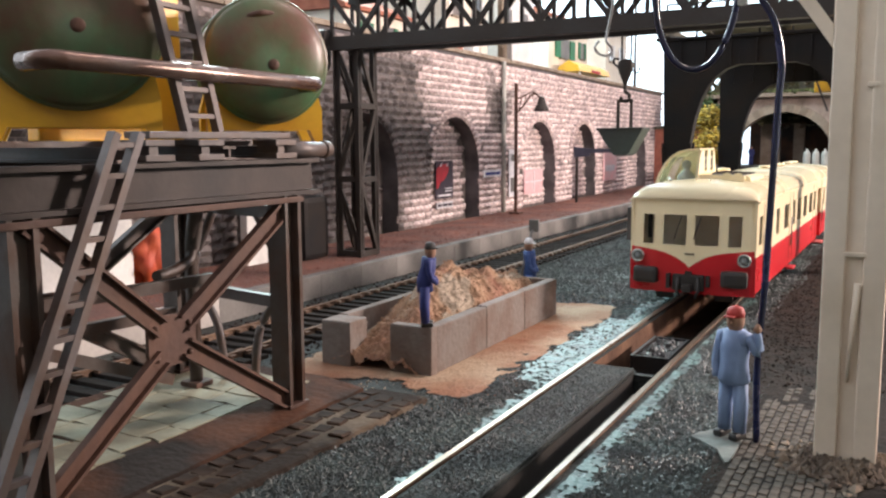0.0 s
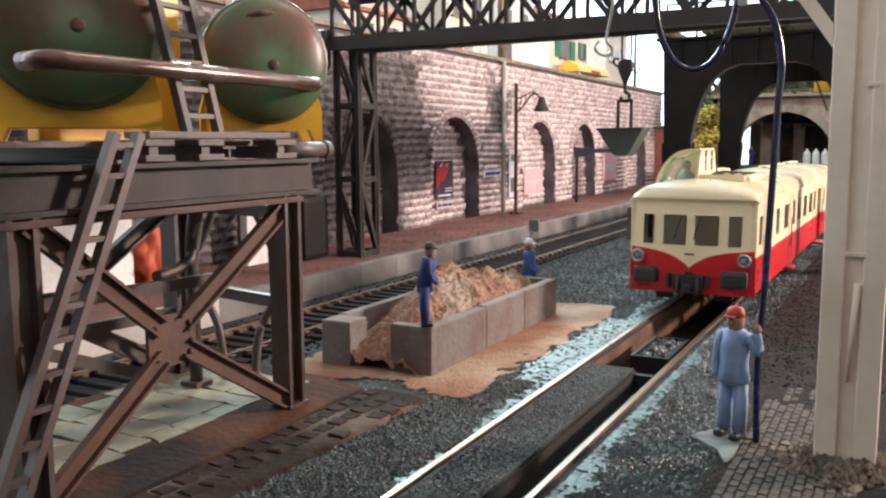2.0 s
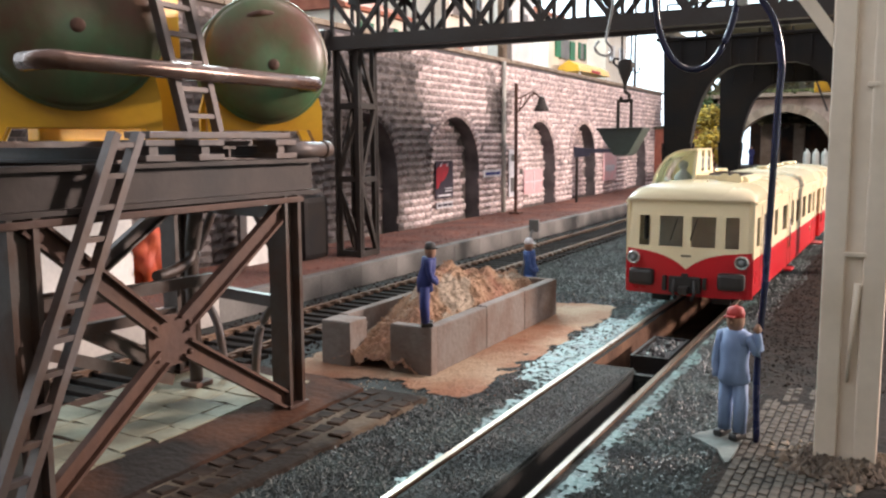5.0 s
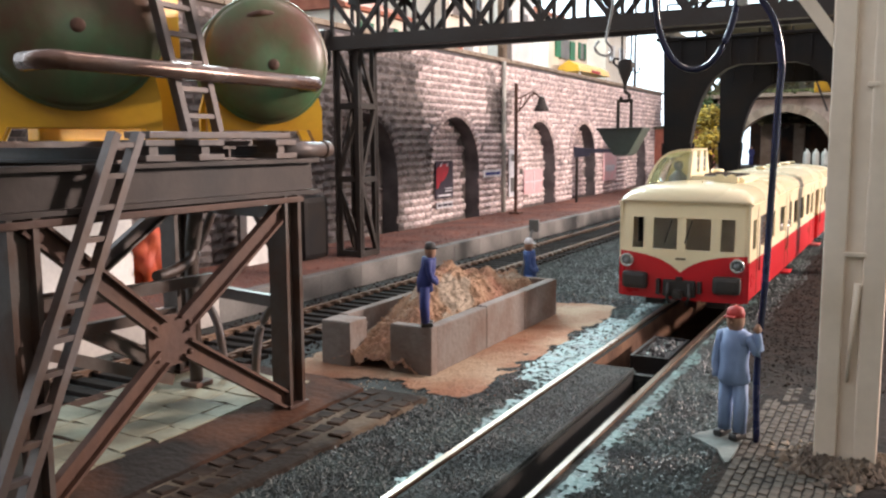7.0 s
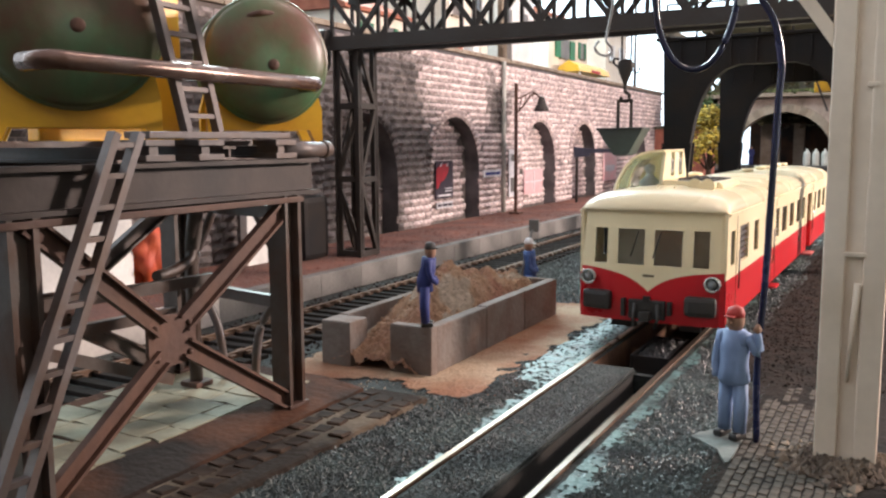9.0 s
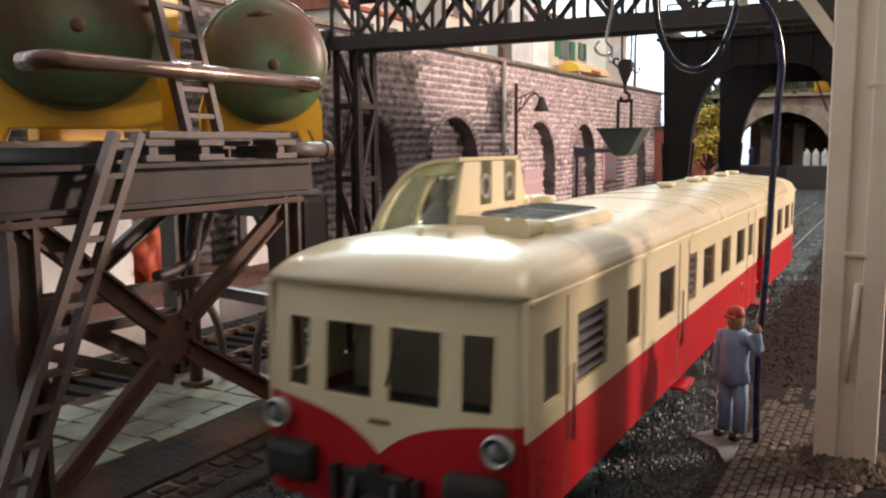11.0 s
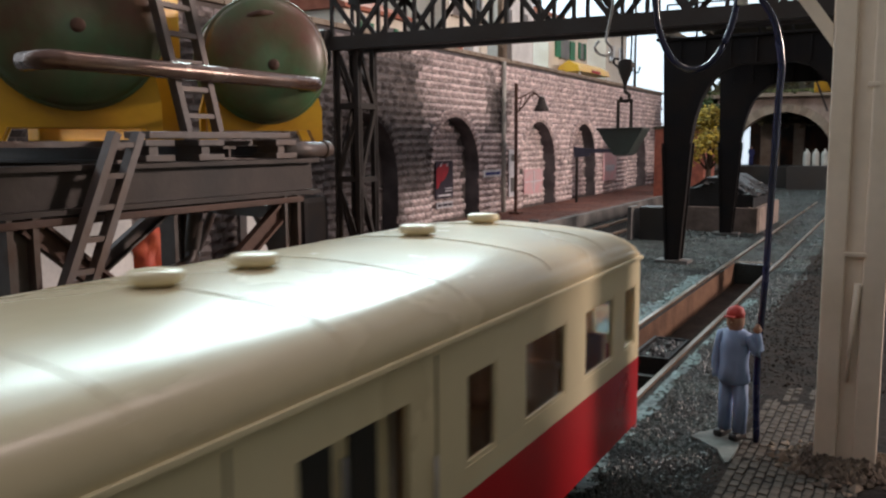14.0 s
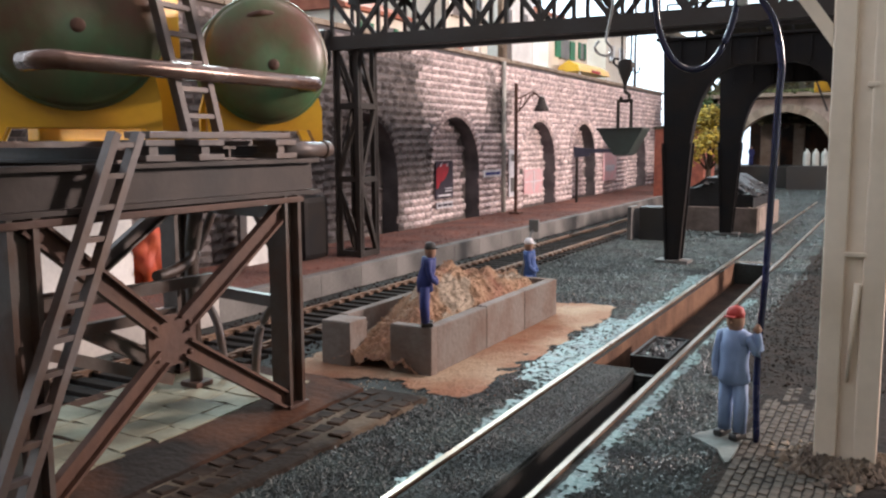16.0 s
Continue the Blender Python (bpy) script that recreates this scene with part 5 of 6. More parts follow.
# ---- crane gantry over the tracks ----
def build_gantry():
    g = thing("gantry_crane", (-172, 252, 5.9), "dark steel lattice gantry spanning the tracks", "gantry crane")
    GX0, GX1 = -6.0, 190.0
    TW = 4.9
    for sx in (-TW, TW):
        for sy in (-TW, TW):
            bm = B()
            bar(bm, (sx, sy, 0), (sx, sy, 76), 2.3, 0.7)
            bar(bm, (sx - math.copysign(0.8, sx), sy, 0), (sx - math.copysign(0.8, sx), sy, 76), 0.7, 2.3)
            part("tower_leg", bm, STEELD, g)
    for k, (z, up) in enumerate(((1.2, 26), (27.5, 25), (53, 21), (74, 0))):
        for s in (-1, 1):
            for a, b in (((-TW, s * TW), (TW, s * TW)), ((s * TW, -TW), (s * TW, TW))):
                bm = B()
                bar(bm, (*a, z), (*b, z), 1.0, 2.0)
                part("tower_tie", bm, STEELD, g)
                if up:
                    bm = B()
                    q, r = (a, b) if k % 2 else (b, a)
                    bar(bm, (*q, z), (*r, z + up), 0.9, 1.5)
                    part("tower_brace", bm, STEELD, g)
    for y in (-6.2, 6.2):
        bm = B()
        bar(bm, (GX0, y, 74.6), (GX1, y, 74.6), 1.6, 4.2)
        bar(bm, (GX0, y, 72.4), (GX1, y, 72.4), 3.4, 0.7)
        part("bottom_chord", bm, STEELD, g)
        bm = B()
        bar(bm, (GX0, y, 90.6), (GX1, y, 90.6), 2.4, 2.6)
        part("top_chord", bm, STEELD, g)
        x, k = GX0 + 1, 0
        while x < GX1 - 9:
            bm = B()
            bar(bm, (x, y, 76.5), (x, y, 90), 1.1, 1.1)
            part("post", bm, STEELD, g)
            bm = B()
            q = (x, x + 11) if k % 2 else (x + 11, x)
            bar(bm, (q[0], y, 76.5), (q[1], y, 90), 0.9, 1.6)
            part("diagonal", bm, STEELD, g)
            x += 11
            k += 1
    bm = B()
    for k in range(50):
        box(bm, (GX0 + 2 + k * 3.9, 0, 92.4), (2.6, 17, 0.5))
        box(bm, (GX0 + 4 + k * 3.9, 0, 92.2), (1.4, 17, 0.3))
    part("walkway", bm, KERB, g, "pale corrugated walkway")
    bm = B()
    rod(bm, [(-11, -7, 76.5), (-6, -7, 76.5)], 2.8, 12)
    lathe(bm, [(2.2, 66), (2.8, 69), (2.8, 73), (1.4, 76)], 12, Matrix.Translation((-10, -5, 0)))
    part("winch_motor", bm, STEELD, g)
    # trolley, hook and bucket hang at one place on the beam
    tx, ty = 96.6, 2.0
    h = thing("hoist_bucket", (-172 + tx, 252 + ty, 42.2), "dark green tipping bucket on the crane hook", "bucket")
    bm = B()
    prof = [(-2.4, 0.1), (-1.4, -0.4), (1.6, -0.4), (2.6, 0.2), (6.6, 7.4), (-7.2, 7.4)]
    prism(bm, prof, "x", -4.2, 4.2)
    for v in bm.verts:
        v.co = Vector((v.co.y, v.co.x, v.co.z))
    part("bucket_body", bm, GREENB, h)
    bm = B()
    box(bm, (-0.3, 0, 7.6), (14.2, 9.0, 0.7), bevel=0.15)
    part("bucket_rim", bm, GREENB, h)
    bm = B()
    for x in (-2.0, 2.0):
        bar(bm, (x, 0, 7.6), (x, 0, 16.0), 0.8, 0.8)
    bar(bm, (-2.4, 0, 16.0), (2.4, 0, 16.0), 0.8, 0.9)
    part("bail", bm, STEELD, h)
    bm = B()
    rod(bm, smoothed([(0, 0, 21.6), (0, 0, 19.0), (1.3, 0, 17.6), (0.8, 0, 16.0), (-1.0, 0, 16.2), (-1.2, 0, 17.2)], 6), 0.55, 8)
    part("hook", bm, STEELD, h)
    bm = B()
    lathe(bm, [(0.5, 20.6), (0.9, 21.8), (2.1, 24.6), (2.5, 26.4), (2.2, 27.8), (0.9, 28.4)], 16, Matrix.Diagonal((1, 0.6, 1, 1)))
    part("pulley_block", bm, STEELD, h)
    bm = B()
    rod(bm, smoothed([(-2.2, 0, 26), (-3.6, 0, 27.4), (-3.4, 0, 28.6), (-2.0, 0, 28.4)], 4), 0.35, 6)
    rod(bm, smoothed([(2.2, 0, 25), (3.8, 0, 24.2), (4.4, 0, 26)], 4), 0.3, 6)
    part("guide_ring", bm, STEELD, h)
    for x in (-1.6, 2.2):
        bm = B()
        rod(bm, [(x * 0.7, 0, 27.8), (x, 0, 54)], 0.3, 6)
        part("cable", bm, STEELD, h)
    bm = B()
    box(bm, (0, 0, 55.6), (13, 15, 5), bevel=0.4)
    rod(bm, [(-4, -8.4, 55), (-4, 8.4, 55)], 2.3, 12)
    rod(bm, [(4, -8.4, 55), (4, 8.4, 55)], 2.3, 12)
    part("trolley", bm, STEELD, h)


def build_portal(y, label):
    p = thing("portal_frame", (0, y, -0.7), label, "portal frame", "black portals over the main track")
    for s, x0 in ((1, -77.0), (-1, -14.0)):
        bm = B()
        prism(bm, [(x0 - s * 2.2, 0.8), (x0 + s * 2.0, 0.8), (x0 + s * 5.4, 46), (x0 + s * 6.9, 55), (x0 + s * 9.0, 62), (x0 + s * 11.2, 66.6), (x0 + s * 14, 70.2), (x0 + s * 17.6, 73), (x0 + s * 22, 74.4), (x0 + s * 22, 83.9), (x0 - s * 5.4, 83.9), (x0 - s * 4.4, 46)], "y", -2.6, 2.6)
        part("leg", bm, PORTALK, p)
        bm = B()
        box(bm, (x0, 0, 0.7), (12.5, 9, 1.4), bevel=0.2)
        part("foot_plate", bm, KERB, p)
        bm = B()
        for yy in (-2.9, 2.9):
            bar(bm, (x0 + s * 2.2, yy, 1), (x0 + s * 5.6, yy, 46), 0.9, 0.9)
            bar(bm, (x0 - s * 2.4, yy, 1), (x0 - s * 4.6, yy, 46), 0.9, 0.9)
        part("leg_flange", bm, PORTALK, p)
    bm = B()
    box(bm, (-45, 0, 79.2), (72, 4.6, 9.6))
    box(bm, (-45, 0, 84.6), (80, 8, 1.0), bevel=0.2)
    for x in range(-76, -14, 9):
        box(bm, (x, -3, 79.2), (0.8, 1.0, 9.4))
    part("cross_beam", bm, PORTALK, p)


def build_portals():
    build_portal(328.5, "black steel portal frame with curved knees over the track")
    build_portal(439.0, "black steel portal frame with curved knees over the track")
    for x in (-82, -66, -44, -28):
        bm = B()
        box(bm, (x, 384, 86.6), (3.2, 124, 3.4), bevel=0.3)
        solid("runway_beam", bm, OLIVE, (0, 0, 0), "olive timber runway beam lying on the portals", "beam")
    bm = B()
    for k in range(14):
        box(bm, (-28 + 0.4 * (k % 2), 334.5 + k * 8.3, 89.3), (77, 8.0, 1.8), bevel=0.2)
    solid("portal_deck", bm, OLIVE, (0, 0, 0), "dark plank deck lying on the runway beams", "deck", kind="structure")
    h = thing("coal_hopper", (-48, 452, 66), "dark coal hopper hanging below the portal deck", "hopper")
    bm = B()
    box(bm, (0, 0, 16), (34, 20, 12), bevel=0.5)
    part("hopper_body", bm, PORTALK, h)
    bm = B()
    prism(bm, [(-14, 10.5), (14, 10.5), (9, 9.2), (-12, 9.2)], "y", -9, 8)
    part("hopper_mouth", bm, BLACK, h)
    for x in (-12, -2, 8):
        bm = B()
        box(bm, (x, -10.2, 14), (5, 0.6, 3.0), bevel=0.1)
        part("hatch", bm, BLACK, h)
    bm = B()
    box(bm, (-3, -11.0, 9.4), (24, 1.6, 0.9), bevel=0.1)
    part("ledge", bm, KERB, h)
    # railing on the portal deck
    r = thing("deck_railing", (-78, 328, 84.4), "thin black railing on the portal deck", "railing")
    for k in range(6):
        bm = B()
        bar(bm, (k * 11 - 3, -3, 0), (k * 11 - 3, -3, 12), 0.7)
        part("upright", bm, PORTALK, r)
    for z in (6, 12):
        bm = B()
        bar(bm, (-3, -3, z), (52, -3, z), 0.6)
        part("rail", bm, PORTALK, r)


# ---- post and canopy at the right ----
def build_post():
    p = thing("canopy_post", (-5.4, 131.5, -0.7), "beige square canopy post with knee braces", "post")
    bm = B()
    for sx in (-1, 1):
        box(bm, (sx * 2.55, 0, 36), (2.9, 7.2, 72), bevel=0.25)
    box(bm, (0, 0, 36), (2.4, 6.0, 72))
    part("shaft", bm, POST, p)
    bm = B()
    rod(bm, [(0.6, -3.4, 27), (0.2, -3.6, 20), (-0.2, -3.4, 13)], 0.55, 8, 0.25)
    part("cleat", bm, POST, p)
    for x, z, w in ((0, 31, 3.0), (1.2, 54, 1.4)):
        bm = B()
        box(bm, (x, -3.4, z), (w, 0.8, 0.6), bevel=0.1)
        part("bracket", bm, POST, p)
    for s in (-1, 1):
        bm = B()
        bar(bm, (s * 2.6, 0, 58.5), (s * 12, 0, 72), 1.8, 4.0, (0, 1, 0))
        part("knee_brace", bm, POST, p)
    bm = B()
    prism(bm, [(-4.2, 72), (4.2, 72), (4.2, 60), (0.6, 56), (-0.6, 56), (-4.2, 60)], "y", -2.0, 2.0)
    part("gusset", bm, POST, p)
    bm = B()
    box(bm, (0, 0, 74), (60, 8, 4), bevel=0.3)
    part("top_beam", bm, POST, p)
    spots = []
    for _ in range(1500):
        a, d = rnd.uniform(0, 6.28), abs(rnd.gauss(0, 2.6)) + 3.2
        spots.append((-5.4 + d * math.cos(a), 130 + d * math.sin(a), max(-0.2, 2.6 - 0.42 * d), rnd.uniform(.3, 0.9)))
    tagged(grains("gravel_heap", island(material("tan_gravel", (0.27, 0.215, 0.165), 0.95, second=(0.10, 0.075, 0.06), spec=0.2), 0.5), spots), "tan gravel heaped round the foot of the post", "gravel", kind="stuff")
    # cobbles round the figure's place
    c = thing("cobble_paving", (0, 0, -0.7), "worn brown cobble paving by the post", "paving", kind="structure")
    bm = B()
    box(bm, (0, 0, 0), (1.14, 2.1, 0.6), bevel=0.2)
    me = mesh_of("cobble", bm, material("brown_cobble", (0.125, 0.105, 0.083), 0.85, second=(0.052, 0.044, 0.037), mix=0.5, spread=0.3, spec=0.3))
    for i in range(13):
        for j in range(25):
            x, y = -19.4 + i * 1.3 + 0.012 * j, 110 + j * 2.35 + (i % 2) * 1.17
            if (i < 2 and y > 160) or (y > 154 and rnd.random() < .4) or (abs(x + 5.4) < 4.4 and abs(y - 131.5) < 4.6):
                continue
            ob = new("cobble", me)
            ob.parent = c
            ob.location = (x * MM, y * MM, (0.08 + rnd.uniform(-.1, .12)) * MM)
            ob.rotation_euler = (rnd.uniform(-.06, .06), rnd.uniform(-.06, .06), radians(-2) + rnd.uniform(-.06, .06))
    bm = B()
    prism(bm, [(-20.2, 110), (6, 110), (6, 168), (-20.2, 168)], "z", -0.02, 0.1)
    part("joint_bed", bm, EARTH, c)
    bm = B()
    prism(bm, [(-27.6, 131.6), (-26.0, 130.6), (-22.6, 127.6), (-20.6, 122.4), (-20.1, 123.0), (-19.9, 134.0), (-21.8, 136.8), (-24.2, 136.9), (-26.4, 134.2)], "z", -0.7, -0.12)
    solid("stone_flag", bm, FLAG, (0, 0, 0), "pale grey-green flagstone under the hose man's feet", "flagstone")


# ---- small painted figures, each one plain mesh ----
def figure(loc, rz, h, clothes, cap, label, lean=0.0, arm="up"):
    bm = B()
    k = h / 20.0

    def close(idx):
        for f in bm.faces:
            if f not in done:
                f.material_index = idx
                done.add(f)
    done = set()
    for s in (-1, 1):
        rod(bm, [(s * 1.5 * k, 0, 1.0 * k), (s * 1.55 * k, 0.2 * k, 5 * k), (s * 1.2 * k, 0, 9.6 * k)], 1.15 * k, 10, 1.5 * k)
    rod(bm, [(0, 0, 8.4 * k), (0, 0.1 * k, 11 * k), (0, -0.1 * k + lean * k, 14 * k), (0, lean * 1.4 * k, 16.6 * k)], 2.3 * k, 12, 2.0 * k)
    box(bm, (0, lean * 1.2 * k, 15.4 * k), (5.8 * k, 2.6 * k, 2.4 * k), bevel=0.9 * k)
    close(0)
    if arm == "up":
        rod(bm, smoothed([(2.6 * k, 0, 15.8 * k), (4.3 * k, 0.8 * k, 13.6 * k), (4.1 * k, 0.5 * k, 16.6 * k)], 4), 1.0 * k, 8, 0.65 * k)
        lathe(bm, [(2.5 * k, 8.6 * k), (2.75 * k, 9.0 * k), (2.35 * k, 11.5 * k), (2.5 * k, 13.8 * k), (2.2 * k, 15.8 * k), (0.9 * k, 16.8 * k)], 14, Matrix.Diagonal((1.12, 0.78, 1, 1)))
        rod(bm, smoothed([(-2.6 * k, 0, 16 * k), (-3.4 * k, -0.4 * k, 12 * k), (-3.0 * k, -0.8 * k, 9 * k)], 4), 0.9 * k, 8, 0.7 * k)
    else:
        for s in (-1, 1):
            rod(bm, smoothed([(s * 2.6 * k, lean * 1.3 * k, 16 * k), (s * 3.3 * k, (lean - .6) * k, 12.6 * k), (s * 1.2 * k, (lean - 2.4) * k, 10.6 * k)], 4), 0.9 * k, 8, 0.7 * k)
    close(0)
    hy = lean * 1.9 * k
    lathe(bm, [(0.5 * k, 16.2 * k), (1.0 * k, 16.4 * k), (1.5 * k, 17.4 * k), (1.55 * k, 18.4 * k), (1.2 * k, 19.4 * k), (0.3 * k, 19.7 * k)], 12, Matrix.Translation((0, hy, 0)))
    if arm == "up":
        lathe(bm, [(0.3 * k, 16.4 * k), (0.85 * k, 17 * k), (0.3 * k, 17.9 * k)], 8, Matrix.Translation((4.1 * k, 0.5 * k, 0)))
        lathe(bm, [(0.1 * k, 17.6 * k), (0.3 * k, 17.7 * k), (0.1 * k, 18.4 * k)], 6, Matrix.Translation((0, hy - 1.6 * k, 0)))
    close(1)
    lathe(bm, [(1.5 * k, 18.5 * k), (1.62 * k, 19.0 * k), (1.35 * k, 19.9 * k), (0.3 * k, 20.3 * k)], 12, Matrix.Translation((0, hy, 0)))
    box(bm, (0, hy - 1.6 * k, 18.75 * k), (1.9 * k, 1.3 * k, 0.25 * k), bevel=0.1 * k)
    close(2)
    for s in (-1, 1):
        box(bm, (s * 1.6 * k, -0.5 * k, 0.55 * k), (1.7 * k, 3.4 * k, 1.1 * k), bevel=0.35 * k)
    close(3)
    for v in bm.verts:
        v.co.x, v.co.y = v.co.x * 0.84, v.co.y * 0.86
    for f in bm.faces:
        f.smooth = True
    ob = solid("model_figure", bm, clothes, loc, label, "model figure", rz=rz)
    for m in (SKIN, cap, BLACK):
        ob.data.materials.append(m)
    return ob


def build_figures():
    figure((-21.7, 134.2, -0.12), -24, 20.6, PALEB, REDCAP, "painted model figure in pale blue overalls and red cap")
    figure((-83.0, 144.9, 9.4), 118, 16.8, BLUE, GREYC, "painted model figure in navy overalls standing on the bin", -0.8, "down")
    figure((-91.6, 219.6, -0.5), 100, 19.5, MIDBLUE, PAPER, "painted model figure in blue overalls behind the bin", 0.2, "down")
    figure((-140.5, 925, 20.7), 40, 21, BLUE, GREYC, "painted model figure in blue on the tunnel platform", 0.1, "down")
    bm = B()
    rod(bm, [(-94, 216, 4), (-91.5, 221, 21.5)], 0.4, 6)
    box(bm, (-91.2, 221.4, 22.6), (3.0, 0.8, 3.4), bevel=0.3)
    solid("shovel", bm, KERB, (0, 0, 0), "pale shovel carried over a shoulder", "shovel")


# ---- hoses and wires ----
def build_hoses():
    bm = B()
    rod(bm, smoothed([(-17.9, 133.4, -0.1), (-18.2, 133.6, 12), (-17.6, 133.8, 25), (-17.2, 134, 40), (-16.8, 134, 52), (-16.6, 134, 57), (-17.8, 134, 63), (-20.4, 134, 68), (-22, 134, 76)], 8), 0.52, 10)
    solid("filling_hose", bm, HOSE, (0, 0, 0), "navy rubber filling hose hanging to the ground", "hose")
    bm = B()
    rod(bm, smoothed([(-22.2, 134, 74), (-22.9, 134, 68), (-24.0, 134, 62.5), (-26.3, 134, 58), (-29.3, 134, 56.7), (-32.2, 134, 58.2), (-34.3, 134, 62), (-35.3, 134, 67), (-35.6, 134, 74)], 8), 0.5, 10)
    solid("looped_hose", bm, HOSE, (0, 0, 0), "navy rubber hose hanging in a loop", "hose")
    bm = B()
    rod(bm, [(-22.4, 134, 65.8), (-22.4, 134, 68.5)], 0.8, 10)
    solid("hose_coupling", bm, WHITE, (0, 0, 0), "white hose coupling above the loop", "coupling")
    bm = B()
    rod(bm, smoothed([(-41.8, 134, 74), (-42.0, 134, 68), (-42.9, 134, 63), (-43.0, 134, 61.8), (-42.0, 134, 60.6), (-42.6, 134, 59.6), (-44.2, 134, 59.9), (-44.9, 134, 61.0), (-44.2, 134, 62.0)], 6), 0.22, 6)
    solid("wire_hook", bm, WIRE, (0, 0, 0), "thin grey wire bent into a hook", "wire")
    bm = B()
    box(bm, (-30, 134, 76), (60, 6, 4), bevel=0.3)
    solid("hose_beam", bm, POST, (0, 0, 0), "beige beam that carries the hoses", "beam")


# ---- platform furniture ----
def build_platform_things():
    p = thing("platform_lamp", (-193.2, 441.7, 5.9), "dark lattice platform lamp with a bell shade", "lamp post")
    bm = B()
    bar(bm, (0, 0, 0), (0, 0, 73), 1.5, 1.5)
    part("pole", bm, RUST, p)
    bm = B()
    box(bm, (0, 0, 0.5), (6, 6, 1.0), bevel=0.2)
    part("base", bm, RUST, p)
    bm = B()
    rod(bm, smoothed([(0, 0, 56), (4, 2, 61), (7, 4, 66), (10, 5, 66.8), (12.4, 6, 64)], 6), 0.5, 6)
    rod(bm, smoothed([(0, 0, 64), (4, 2, 66), (8, 4.5, 68), (12.4, 6, 65)], 6), 0.4, 6)
    for q in range(4):
        bar(bm, (1.4 + 2 * q, 1 + 1.2 * q, 58 + 2.4 * q), (2.6 + 2 * q, 1.6 + 1.2 * q, 65.5 + q * .5), 0.4)
    part("bracket_arm", bm, RUST, p)
    bm = B()
    lathe(bm, [(4.4, 57.5), (4.1, 58.6), (2.9, 60.6), (2.0, 63), (1.6, 65), (0.5, 65.6)], 18, Matrix.Translation((12.8, 6, 0)))
    part("shade", bm, STEELD, p, "black bell shade")
    s = thing("platform_signal", (-193.2, 543.2, 5.9), "dark post with a blue arrow-shaped arm", "signal post")
    bm = B()
    bar(bm, (0, 0, 0), (0, 0, 36), 1.4, 1.4)
    part("post", bm, STEELD, s)
    bm = B()
    prism(bm, [(-2, 30), (9, 31), (9, 33), (30, 33.4), (30, 35.4), (6, 36), (-2, 37)], "y", -0.8, 0.8)
    part("arm", bm, material("blue_grey_arm", (0.07, 0.08, 0.13), 0.6), s)


# ---- things under and behind the portals ----
def tree(loc, h, r, leaves, label, n=900):
    t = thing("tree", loc, label, "tree")
    bm = B()
    rod(bm, [(0, 0, 0), (0.4, 0.2, h * .4), (0, 0, h * .75)], r * .14, 8, r * .05)
    tips = []
    for k in range(7):
        a = k * 0.9
        e = (r * .6 * math.cos(a), r * .6 * math.sin(a), h * (.5 + .07 * (k % 4)))
        tips.append(e)
        rod(bm, [(0, 0, h * .35), e], r * .06, 6, r * .02)
    part("trunk", bm, BARK, t)
    spots = []
    for _ in range(n):
        c = tips[rnd.randrange(7)] if rnd.random() < .75 else (0, 0, h * .8)
        v = Vector((rnd.gauss(0, 1), rnd.gauss(0, 1), rnd.gauss(0, 1))).normalized() * r * .5 * rnd.random() ** .4
        spots.append((c[0] + v.x, c[1] + v.y, c[2] + v.z, rnd.uniform(.05, .11) * r))
    ob = grains("crown", leaves, spots, t)
    return t


